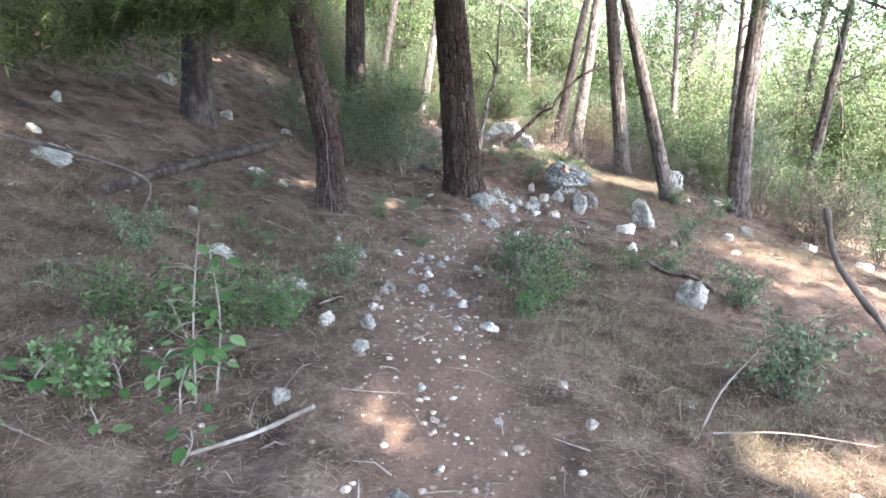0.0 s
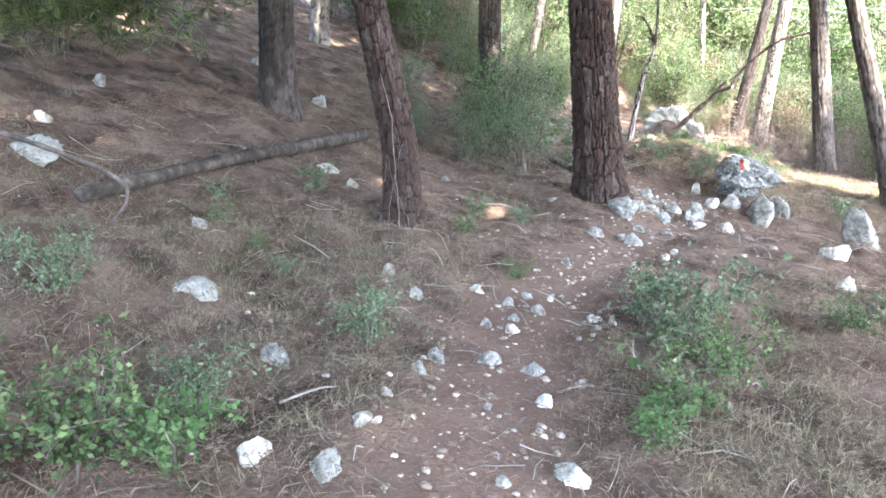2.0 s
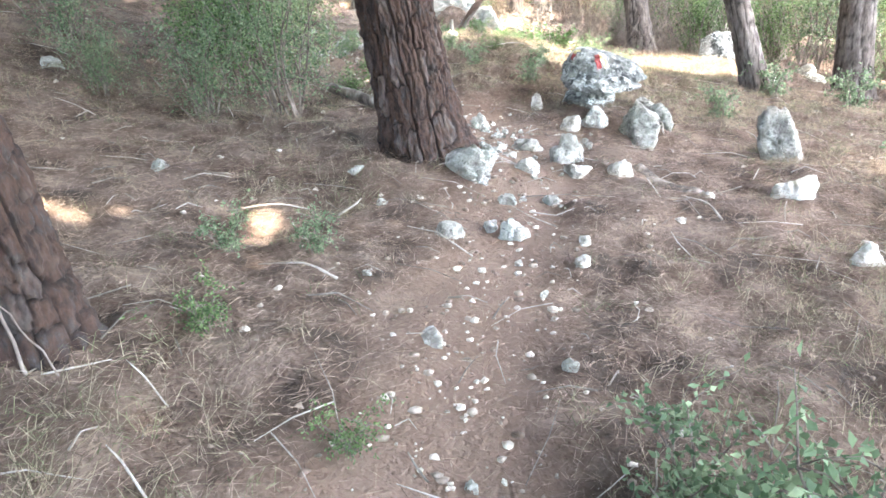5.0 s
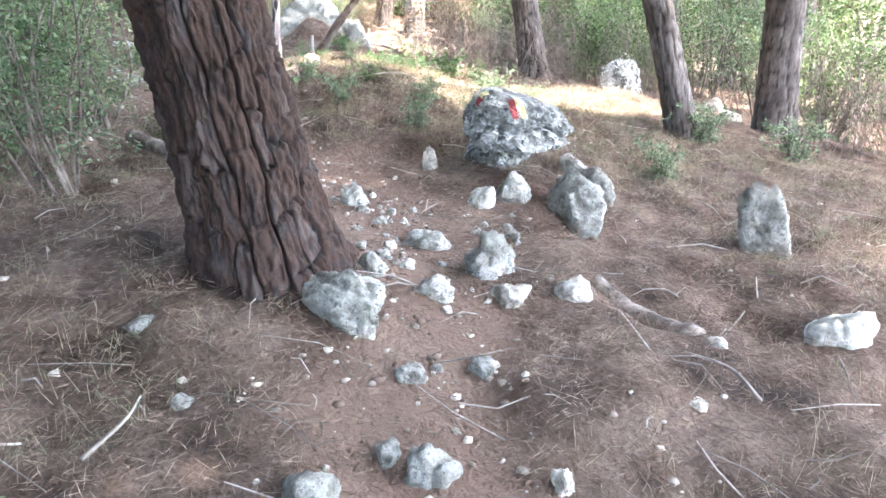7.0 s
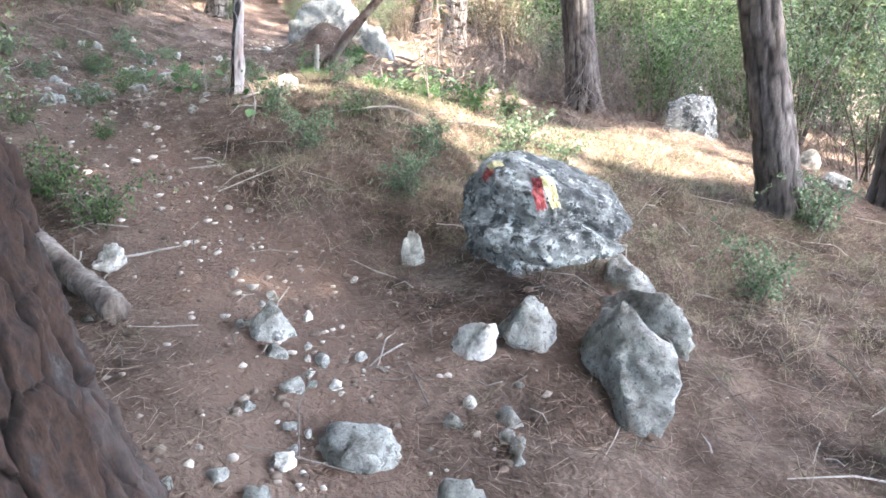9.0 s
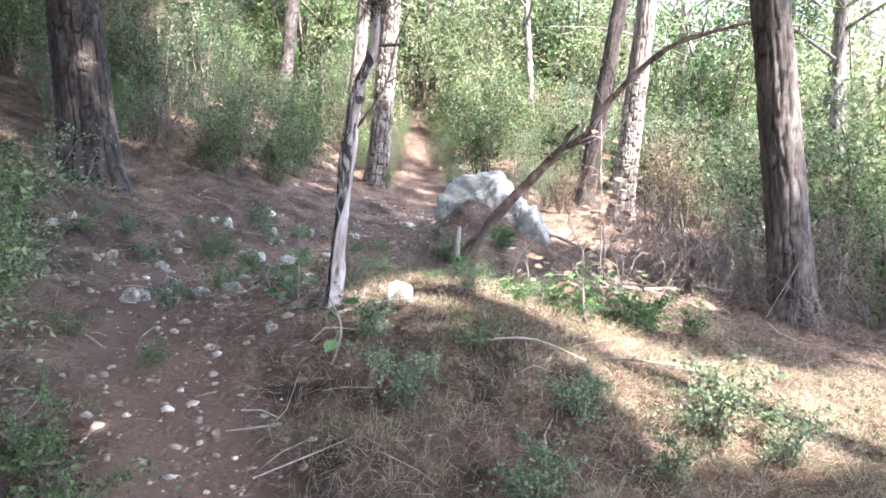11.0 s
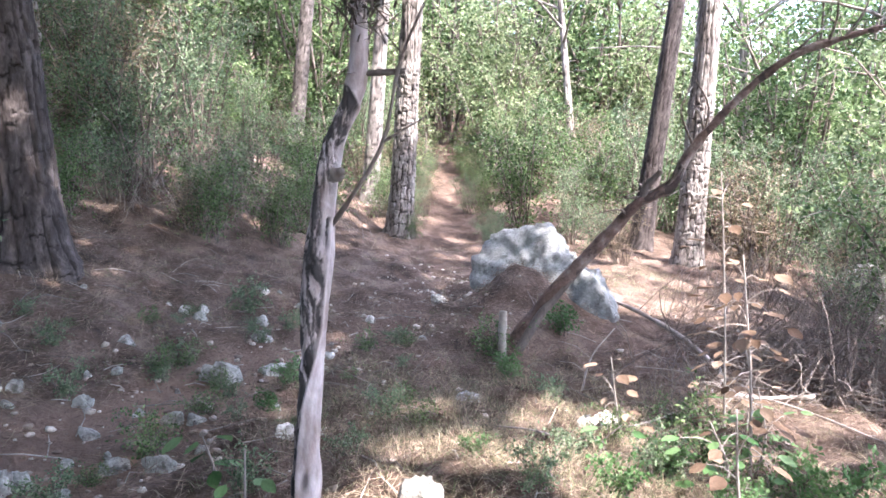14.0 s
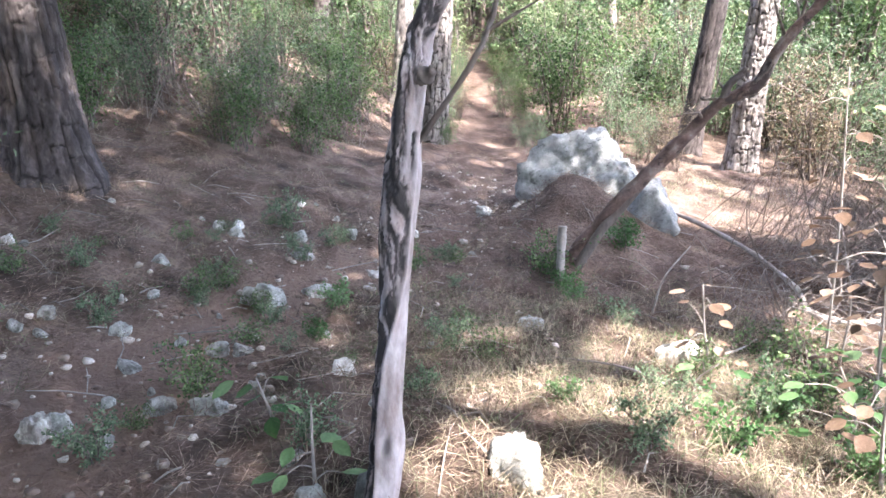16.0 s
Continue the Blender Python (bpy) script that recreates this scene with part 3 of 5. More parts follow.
for k, (x, y, lx, r, h) in enumerate([(-3.6, 26.8, 0.17, 0.17, 11), (-1.85, 26, 0.13, 0.17, 11), (7.3, 24, 0.03, 0.17, 12), (6.4, 21.5, -0.06, 0.12, 9), (8.6, 17.5, 0.08, 0.15, 10), (5.9, 27.5, -0.05, 0.14, 10),
                                      (1.6, 31, 0.04, 0.14, 11), (-6.5, 16.5, 0.05, 0.2, 11), (-7.5, 9.5, -0.03, 0.2, 11), (-6, 22.5, 0.04, 0.16, 11), (9.5, 12.5, 0.05, 0.18, 11), (2.4, 28.5, -0.06, 0.1, 9), (6.9, 10.2, 0.02, 0.17, 10), (7.2, 18.8, -0.04, 0.13, 10), (9.6, 20.5, 0.05, 0.16, 11), (8.6, 25.5, 0.02, 0.15, 11), (4.9, 31, 0.05, 0.14, 11), (0.9, 34, -0.05, 0.13, 11)]):
    pine("pine_tree", (x, y), (lx, 0), r, h, (GREY_BARK, PALE_BARK)[k % 2], "slender pine among the evergreen shrubs", 30 + k, 32, (8, 0.2), 0.016, fine=4.0, low_crown=0.36, coarse=False, tufts=700)
# Unseen pines added beside and behind the walk to shade it.
for k, (x, y) in enumerate([(3.6, 1.0), (-3.2, 1.5), (6.3, 5.2), (-6.5, 4.5), (1.8, -3.0), (-2.5, -3.2), (5.4, -2.0), (-5.0, 2.4), (-8.6, 6.8), (-4.8, -0.6), (4.6, 3.2), (0.2, -5.5)]):
    pine("pine_tree", (x, y), (0.02, 0), 0.2, 10.5, BARK, "unseen brown pine with a spreading crown, added for shade", 60 + k, 32, (9, 0.18), 0.016, fine=3.0, spread=3.9, tufts=500)

close_canopy()

# Low boughs of the leaning pine, hanging over the slope.
for k, (h, end) in enumerate([(2.6, (-2.6, -0.5, 2.05)), (2.9, (-1.6, -0.9, 2.35)), (3.2, (-3.6, -0.2, 2.5)), (3.0, (-0.9, -0.7, 2.5)), (2.8, (-3.3, -0.9, 2.0))]):
    start = np.array([-0.13 * h, 0, h])
    line = spline([start, (start + np.array(end)) / 2 + np.array([0, 0, 0.25]), end], 14)
    line += 0.04 * rng.normal(size=line.shape)
    bough = part("bough", mesh_of("bough", *tube(line, np.linspace(0.028, 0.006, 14), 6, False), BARK), tree_a, "dark drooping pine bough")
    at = np.repeat(line[4:], 50, axis=0) + rng.normal(size=(500, 3)) * np.array([0.26, 0.26, 0.17])
    part("needles", mesh_of("needles", *needle_tufts(at, 0.17, 14, 0.012), PINE), bough)

# Dead twigs that climb the leaning pine.
for pts, r0 in [([(0.1, -0.26, 0), (0.05, -0.21, 0.3), (0.03, -0.2, 0.6), (0.0, -0.19, 0.95), (-0.03, -0.18, 1.2), (-0.1, -0.17, 1.5)], 0.007), ([(-0.06, -0.27, 0), (-0.03, -0.22, 0.35), (0.02, -0.2, 0.62), (0.08, -0.17, 0.9)], 0.004),
                ([(0.18, -0.24, 0), (0.13, -0.2, 0.25), (0.02, -0.21, 0.5), (-0.05, -0.19, 0.8)], 0.004), ([(-0.14, -0.22, 0), (-0.12, -0.19, 0.4), (-0.06, -0.19, 0.75)], 0.0035)]:
    line = spline(pts, 16) + 0.006 * rng.normal(size=(16, 3))
    part("dead_climber", mesh_of("dead_climber", *tube(line, np.linspace(r0, 0.4 * r0, 16), 6), BUSH_TWIG), tree_a, "thin grey dead stem on the bark")


# ---- rocks ----
def rock(name, x, y, w, h, seed, mat, label, d=None, level=3, sink=0.3, turn=None, tip=(0, 0), group="limestone rocks", rough=0.2, cuts=9, lift=0.0):
    d = d or w * 0.85
    sink = max(sink, 0.52) if h < 0.19 else max(sink, 0.42)
    me = rock_mesh((w * 1.04, d * 1.04, h / (1 - sink) * 1.03), seed, mat, level, rough, cuts)
    ob = new(name, me)
    z = sz(x, y) + h - 0.5 * h / (1 - sink) + lift
    ob.matrix_basis = pose(x, y, z, tip[0], tip[1], random.uniform(-25, 25) if turn is None else turn)
    return tagged(ob, label, "rock", group)


# The broken faces of the waymarked boulder: which way they look and how far out they lie.
BOULDER_FACES = [((-0.5, -0.45, 0.75), 0.88), ((0.25, -0.1, 1), 0.63), ((0.72, -0.3, 0.62), 0.74), ((-1, -0.15, 0.1), 0.91), ((0.05, -1, 0.3), 0.66), ((-0.35, -0.8, -0.5), 0.91),
                 ((0.5, -0.25, -0.83), 0.50), ((-0.1, -0.2, -1), 0.65), ((0.75, -0.75, 0.0), 0.86), ((-0.7, -0.7, -0.05), 0.76), ((-0.75, 0, -0.65), 0.93)]


# The waymarked boulder: a radial shape with a shelf across its face, undercut beneath.
def ledge(d):
    """1 below the broken ledge across the boulder's face, 0 above it."""
    line = 0.13 - 0.5 * np.abs(d[:, 0] - 0.02) + 0.16 * noise3(d * np.array([4.5, 4.5, 0.5]), 49)
    return np.clip((line - d[:, 2]) / 0.04, 0, 1) * np.clip(0.25 - d[:, 1], 0, 0.6) / 0.6


def boulder_radius(d):
    r = 1.05 + 0.05 * fractal(d * 1.4 + 5, 3, 41)
    for n, far in BOULDER_FACES:
        n = unit(np.array(n, float))
        facing = d @ n
        r = np.where(facing > 0.2, np.minimum(r, far / np.maximum(facing, 0.2)), r)
    r = r + 0.03 * fractal(d * 6, 6, 43, 0.7) - 0.05 * np.clip(0.1 - np.abs(noise3(d * 2.6, 47)), 0, 1) / 0.1
    # Pits and holes of weathered limestone.
    r = r - 0.05 * np.clip(noise3(d * 9, 53) - 0.45, 0, 1) - 0.035 * np.clip(noise3(d * 21, 54) - 0.3, 0, 1)
    step = ledge(d)
    under = np.clip(-d[:, 2] - 0.38, 0, 1) * np.clip(-d[:, 1] + 0.3, 0, 1)
    right = np.clip(d[:, 0] - 0.3, 0, 1) * np.clip(-d[:, 2], 0, 1)
    return r - 0.07 + 0.27 * step - 0.26 * under - 0.1 * right


BOULDER, SIZE = (1.92, 12.68, -0.14), np.array([0.432, 0.37, 0.272])
d5, f5 = ICO[6]
# Base colour goes darker towards +x and paler below the ledge, broken by noise.
boulder = new("marked_boulder", mesh_of("marked_boulder", d5 * boulder_radius(d5)[:, None] * SIZE * 1.08, f5, DARK_LIME, True, [("dark_tone", np.clip(0.45 + 0.8 * d5[:, 0] - ledge(d5) + 0.8 * fractal(d5 * 4, 5, 51, 0.7), 0, 1))]))
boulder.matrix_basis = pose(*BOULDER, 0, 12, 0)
tagged(boulder, "dark lichened limestone boulder with red and yellow waymark paint", "boulder")


def paint(name, mat, centre, wide, tall, label):
    """A daub of paint round the direction centre that follows the boulder's face, with a ragged border; half sizes in metres."""
    n = 21
    a, b = [g.ravel() for g in np.meshgrid(np.linspace(-1, 1, n), np.linspace(-1, 1, n))]
    rag = 0.12 * fractal(np.stack([a * 2, b * 2, 0 * a + centre[0] * 40], -1), 3, 4)
    middle = unit(np.array(centre, float))
    middle = middle * boulder_radius(middle[None])[0] * SIZE * 1.08
    out = unit(middle / SIZE**2)
    up = unit(np.array([-0.35, 0, 1.0]) - out * (out[2] - 0.35 * out[0]))
    across = np.cross(up, out)
    q = middle + across * (wide * a * (1 + rag))[:, None] + up * (tall * b * (1 + rag))[:, None]
    d = unit(q / SIZE)
    v = d * (boulder_radius(d)[:, None] + 0.022) * SIZE * 1.08
    i = (np.arange(n - 1)[:, None] * n + np.arange(n - 1)).ravel()
    part(name, mesh_of(name, v, np.stack([i, i + 1, i + 1 + n, i + n], -1), mat, True), boulder, label)


paint("red_stripe", RED_PAINT, (-0.5, -0.66, 0.57), 0.023, 0.085, "faded red paint stripe")
paint("yellow_stripe", YELLOW_PAINT, (-0.345, -0.66, 0.66), 0.025, 0.085, "pale yellow paint stripe")
paint("red_daub", RED_PAINT, (-0.885, -0.02, 0.46), 0.026, 0.036, "small red paint daub")
paint("yellow_daub", YELLOW_PAINT, (-0.772, 0.02, 0.63), 0.026, 0.034, "small yellow paint daub")

STONE = "grey weathered limestone rock on the needle floor"
rock("limestone_rock", 1.38, 12.08, 0.23, 0.15, 51, WHITE_LIME, "pale angular limestone below the marked boulder", level=4)
rock("limestone_rock", 1.64, 12.12, 0.26, 0.18, 52, LIME, "grey blocky limestone below the marked boulder", level=4)
rock("limestone_slab", 1.98, 11.85, 0.34, 0.3, 54, LIME, "long grey limestone slab lying toward the trail", d=0.62, level=4, turn=8, tip=(16, 0), cuts=10)
rock("limestone_slab", 2.22, 12.22, 0.20, 0.26, 55, LIME, "narrow limestone ridge behind the slab", d=0.55, level=4, turn=25)
rock("limestone_rock", 2.3, 12.62, 0.3, 0.14, 56, LIME, "flat stone under the marked boulder", level=4)
rock("limestone_rock", 1.78, 12.86, 0.56, 0.26, 57, DARK_LIME, "dark stone that carries the marked boulder", level=4)
rock("limestone_rock", 1.25, 12.95, 0.13, 0.18, 158, WHITE_LIME, "small white upright stone beside the trail", d=0.1, level=4, sink=0.15, cuts=5)
rock("limestone_rock", 0.55, 12.25, 0.2, 0.14, 59, LIME, STONE, level=4)
rock("limestone_rock", 0.86, 11.5, 0.26, 0.09, 60, LIME, "flat grey limestone in the trail", d=0.28, level=4)
rock("limestone_rock", 1.09, 11.05, 0.27, 0.22, 61, LIME, "pointed grey limestone at the trail's edge", level=4, cuts=6, rough=0.32, sink=0.5)
rock("limestone_rock", 0.72, 10.82, 0.21, 0.09, 62, LIME, STONE, level=4, sink=0.5)
rock("limestone_rock", 0.22, 10.63, 0.25, 0.2, 63, LIME, "large grey limestone at the foot of the pine", d=0.5, level=5, turn=42, tip=(-8, 0), cuts=7, sink=0.4)
rock("limestone_rock", 0.46, 11.05, 0.18, 0.1, 64, LIME, STONE, level=4, sink=0.5)
rock("limestone_rock", 1.42, 10.72, 0.19, 0.1, 65, WHITE_LIME, "white broken limestone on the trail", level=3)
rock("limestone_rock", 2.98, 11.22, 0.36, 0.46, 66, LIME, "tall rounded grey limestone on the slope", level=4, sink=0.25, cuts=8, tip=(0, -22))
rock("limestone_rock", 2.42, 10.06, 0.28, 0.16, 67, WHITE_LIME, "white angular limestone on brown needles", level=4)
rock("limestone_rock", 1.12, 10.76, 0.22, 0.08, 68, WHITE_LIME, STONE, level=4)
rock("limestone_rock", 0.85, 11.45, 0.2, 0.1, 69, LIME, STONE)
rock("limestone_rock", -0.22, 12.84, 0.15, 0.11, 70, WHITE_LIME, "pale stone beside the fallen log", level=4)
rock("limestone_rock", 4.95, 16.6, 0.78, 0.5, 71, DARK_LIME, "pale pitted limestone boulder beyond the dry grass", level=4)
rock("limestone_rock", 6.3, 19.6, 0.9, 0.6, 72, WHITE_LIME, "sunlit white boulder among dry twigs", level=3)
rock("limestone_rock", 5.4, 21.7, 1.0, 0.7, 73, LIME, "large grey boulder half hidden by shrubs", level=4)
rock("limestone_rock", 7.6, 21.0, 0.9, 0.6, 74, LIME, "pale boulder among the shrubs", level=3)
rock("large_boulder", 1.22, 20.25, 1.5, 0.78, 75, GREY_LIME, "large pale arched boulder beside the trail", d=1.3, level=5, sink=0.45, turn=10, tip=(0, 12), rough=0.14, cuts=5)
rock("large_boulder", 1.66, 19.5, 0.56, 0.4, 76, GREY_LIME, "dark grey flank of limestone below the boulder", d=0.7, level=4)
rock("limestone_rock", 0.5, 19.9, 0.2, 0.09, 77, WHITE_LIME, "small white stone at the boulder's foot")
rock("limestone_rock", -0.95, 17.05, 0.2, 0.14, 78, LIME, STONE)
LIST = [(-1.33, 5.3, 0.17, 0.17, 0), (-0.91, 4.4, 0.145, 0.11, 1), (-0.63, 4.42, 0.17, 0.1, 0), (0.22, 4.85, 0.18, 0.07, 1), (-0.66, 5.6, 0.1, 0.08, 0), (-0.67, 5.15, 0.07, 0.05, 1),
        (-0.65, 4.8, 0.11, 0.05, 1), (-2.2, 5.85, 0.34, 0.1, 0),
        (1.02, 10.95, 0.15, 0.12, 0), (2.3, 9.1, 0.22, 0.15, 1), (0.95, 6.1, 0.13, 0.08, 0), (-2.8, 6.75, 0.14, 0.12, 0),
        (-5.3, 8.65, 0.2, 0.18, 0), (-4.25, 11.75, 0.36, 0.22, 0), (-4.2, 6.7, 0.5, 0.15, 0), (-1.95, 10.6, 0.16, 0.1, 0), (2.42, 6.85, 0.4, 0.3, 0), (6.3, 12.3, 0.36, 0.22, 1), (6.9, 11.5, 0.32, 0.2, 1), (-0.2, 2.6, 0.2, 0.1, 0),
        (0.76, 3.4, 0.1, 0.05, 1), (0.66, 3.85, 0.09, 0.06, 1), (-0.92, 3.25, 0.14, 0.1, 0), (-1.06, 17.05, 0.2, 0.15, 0), (-0.76, 17.35, 0.28, 0.1, 0), (-1.02, 17.85, 0.2, 0.09, 0), (-1.5, 16.4, 0.14, 0.1, 0), (-1.9, 16.4, 0.12, 0.09, 0),
        (-1.2, 15.5, 0.15, 0.1, 0), (-0.78, 16.28, 0.13, 0.07, 0), (0.62, 17.0, 0.25, 0.09, 0), (1.4, 16.75, 0.28, 0.13, 1), (0.59, 15.17, 0.24, 0.19, 0), (-1.26, 15.45, 0.18, 0.14, 1), (-0.62, 15.62, 0.15, 0.12, 0), (-0.2, 16.0, 0.13, 0.1, 1), (-0.95, 15.4, 0.1, 0.07, 0), (-0.9, 15.7, 0.16, 0.1, 0), (0.2, 19.5, 0.22, 0.12, 0),
        (1.5, 4.0, 0.12, 0.07, 0), (2.0, 3.0, 0.13, 0.05, 1), (3.1, 9.9, 0.2, 0.12, 1), (4.4, 11.2, 0.25, 0.14, 1), (5.0, 12.0, 0.3, 0.18, 0), (-5.6, 12.5, 0.4, 0.2, 0), (-3.4, 12.6, 0.22, 0.14, 0), (4.2, 10.3, 0.2, 0.12, 1), (-0.4, 32.3, 0.7, 0.55, 1),
        (5.6, 15.0, 0.35, 0.2, 1), (6.2, 16.2, 0.4, 0.25, 1), (4.8, 14.6, 0.2, 0.12, 1), (-4.8, 7.4, 0.22, 0.16, 0), (0.45, 10.18, 0.15, 0.1, 0), (0.41, 9.66, 0.2, 0.17, 0), (0.01, 9.6, 0.21, 0.14, 0), (0.27, 9.77, 0.12, 0.09, 0),
        (0.76, 10.2, 0.17, 0.08, 0), (1.52, 9.8, 0.11, 0.06, 1), (1.86, 10.14, 0.1, 0.07, 1), (-0.57, 10.57, 0.14, 0.07, 0), (-0.4, 10.13, 0.1, 0.05, 0), (0.81, 9.52, 0.12, 0.05, 1), (-0.18, 8.42, 0.16, 0.09, 1), (-0.48, 7.17, 0.12, 0.09, 0), (-0.72, 7.2, 0.125, 0.09, 1),
        (-1.34, 6.95, 0.13, 0.11, 0), (-1.03, 6.65, 0.13, 0.1, 0), (-0.37, 6.86, 0.12, 0.06, 0), (0.17, 7.13, 0.12, 0.08, 1), (0.3, 7.08, 0.07, 0.08, 1), (-0.19, 7.43, 0.07, 0.06, 1), (-0.37, 7.4, 0.11, 0.06, 0), (-2.94, 9.28, 0.3, 0.1, 1), (-2.46, 8.87, 0.18, 0.12, 1)]
for k, (x, y, w, h, pale) in enumerate(LIST):
    rock("limestone_rock", x, y, w * 0.9, h * 0.7, 200 + k, (LIME, WHITE_LIME)[pale], ("grey weathered limestone rock on the needle floor", "white broken limestone rock on the needle floor")[pale], level=3 if w < 0.12 else 4, turn=37 * k % 360, tip=(11 * k % 37 - 18, 7 * k % 31 - 15), sink=0.48, rough=0.32, cuts=11)


# ---- logs and dead wood ----
def stick(name, points, r0, r1, mat, label, category="branch", sides=8, n=24, rough=0.12):
    """A bare piece of wood with a knotty outline; z is above the floor."""
    p = np.array([(x, y, sz(x, y) + z) for x, y, z in points])
    line = spline(p, n)
    v, f = tube(line, np.linspace(r0, r1, n) * (1 + rough * rng.normal(size=n)), sides)
    v = v + 0.12 * r0 * noise3(v * 25, 3)[:, None]
    return tagged(new(name, mesh_of(name, v, f, mat, True)), label, category)


log = stick("fallen_log", [(-3.45, 6.3, 0.09), (-3.3, 8.0, 0.16), (-3.2, 9.5, 0.15), (-3.15, 10.9, 0.1)], 0.055, 0.08, LOGWOOD, "bare fallen pine log lying on the slope", "log", 14, 60, 0.09)
for k in range(9):
    s = rng.uniform(0.08, 0.95)
    p = np.array([-3.45 + 0.3 * s, 6.3 + 4.6 * s, 0])
    p[2] = sz(p[0], p[1]) + 0.1
    e = p + np.array([rng.uniform(-0.1, 0.12), rng.uniform(-0.1, 0.1), rng.uniform(0.06, 0.16)])
    part("branch_stub", mesh_of("branch_stub", *tube(spline([p - (e - p) * 0.3, p, e], 5), np.linspace(0.012, 0.005, 5), 6), LOGWOOD), log)
stick("fallen_log", [(-0.95, 13.38, 0.07), (-0.55, 12.88, 0.08), (-0.3, 12.6, 0.08), (-0.06, 12.3, 0.06)], 0.055, 0.062, DEADWOOD, "weathered grey log lying behind the thick pine", "log", 7, 40, 0.02)
stick("fallen_branch", [(-5.4, 6.4, 0.1), (-4.7, 6.4, 0.12), (-3.9, 6.35, 0.28), (-3.15, 6.3, 0.4), (-3.0, 6.25, 0.26), (-3.05, 6.05, 0.02)], 0.024, 0.012, DARKWOOD, "dark crooked dead branch lying by the log")
stick("stick", [(-1.2, 2.72, 0.03), (-0.95, 2.9, 0.05), (-0.72, 3.15, 0.06)], 0.009, 0.013, TWIG, "pale dry stick on pine needles", "stick", 6)
stick("stick", [(0.05, 5.75, 0.02), (0.2, 5.9, 0.04), (0.42, 6.0, 0.03)], 0.012, 0.006, DEADWOOD, "dark dry stick beside the trail", "stick", 6)
stick("wood_slab", [(1.6, 10.85, -0.03), (1.7, 10.57, -0.02), (1.84, 10.26, -0.05)], 0.06, 0.09, DEADWOOD, "weathered half-buried log beside the trail", "log", 16, 14, 0.03)
stick("fallen_branch", [(1.94, 20.3, 0.05), (2.16, 19.6, 0.1), (2.4, 18.95, 0.08), (2.47, 18.2, 0.06), (2.45, 17.64, 0.04), (2.95, 17.6, 0.08)], 0.022, 0.016, TWIG, "pale grey fallen branch on dry grass", "branch", 8, 40)
stick("fallen_branch", [(2.35, 8.6, 0.06), (2.5, 8.1, 0.08), (2.62, 7.5, 0.08), (2.75, 7.1, 0.05)], 0.03, 0.02, DEADWOOD, "grey fallen branch lying in dry grass")
stick("grass_stalk", [(1.47, 3.7, 0.0), (1.6, 3.78, 0.22), (1.8, 3.85, 0.48)], 0.008, 0.004, TWIG, "pale dry stalk leaning out of a grass tuft", "stalk", 6)
stick("grass_stalk", [(1.5, 3.6, 0.05), (1.9, 3.55, 0.14), (2.4, 3.55, 0.12)], 0.006, 0.003, TWIG, "pale dry stalk lying over the grass", "stalk", 6)
stick("stick", [(1.37, 17.44, 0.0), (1.45, 17.5, 0.22), (1.62, 17.6, 0.45)], 0.008, 0.004, TWIG, "thin dry stick standing in the grass", "stick", 6)
stick("leaning_branch", [(3.75, 5.0, -0.05), (3.42, 5.2, 0.35), (3.1, 5.5, 0.85), (2.98, 5.6, 1.25)], 0.035, 0.025, DARKWOOD, "grey dead branch leaning over the slope", "branch", 8)
for k, (x, y, a, l) in enumerate([(0.5, 14.9, 0.4, 0.5), (1.0, 16.2, 2.6, 0.6), (1.7, 16.9, 0.9, 0.7), (2.1, 16.0, 2.2, 0.5), (2.7, 17.4, 2.4, 1.4), (-0.1, 12.9, 0.5, 0.4), (1.7, 9.9, 2.0, 0.35), (-1.0, 5.0, 1.0, 0.3), (2.0, 14.9, 0.2, 0.6), (3.0, 17.8, 2.7, 0.9), (1.3, 14.6, 0.1, 0.7),
                               (-0.6, 10.0, 1.2, 0.35), (-1.1, 9.9, 0.2, 0.5), (-0.8, 8.9, 2.9, 0.4), (2.2, 12.0, 1.5, 0.4), (-0.9, 6.9, 0.2, 0.3), (-2.0, 7.0, 2.6, 0.5)]):
    c, s = math.cos(a) * l / 2, math.sin(a) * l / 2
    stick("stick", [(x - c, y - s, 0.03), (x + 0.04, y, 0.06), (x + c, y + s, 0.04)], 0.008, 0.004, TWIG, "thin dry stick on pine needles", "stick", 5, 10)

# The thin dead tree in front of which the walk ends.
bx, by = 0.21, 14.98
snag = thing("dead_sapling", (bx, by, sz(bx, by) - 0.03), "thin crooked dead tree with peeling grey bark", "tree")
SNAG = [(-0.01, 0, 0), (0.03, 0, 0.17), (0.045, 0, 0.3), (0.066, 0, 0.48), (0.086, 0, 0.62), (0.104, 0, 0.78), (0.126, 0, 0.92), (0.148, 0, 1.06), (0.172, 0, 1.18), (0.204, 0, 1.31), (0.275, 0, 1.45), (0.296, 0, 1.55), (0.31, 0, 1.72)]
snag_line = spline(SNAG, 420)
s = np.linspace(0, 1, 420)
girth = np.interp(snag_line[:, 2], [0, 0.3, 0.5, 0.64, 0.78, 0.9, 1.05, 1.18, 1.35, 1.46, 1.56, 1.72], [0.052, 0.047, 0.043, 0.038, 0.044, 0.046, 0.041, 0.035, 0.031, 0.034, 0.026, 0.024])
v, f = tube(snag_line, girth * (1 + 0.05 * noise3(np.stack([s * 26, 0 * s, 0 * s], -1), 8)), 72)
h = v[:, 2]
axis = np.stack([np.interp(h, snag_line[:, 2], snag_line[:, 0]), 0 * h, h], -1)
out = unit(v - axis)
side = (v[:, 0] - axis[:, 0]) / 0.042
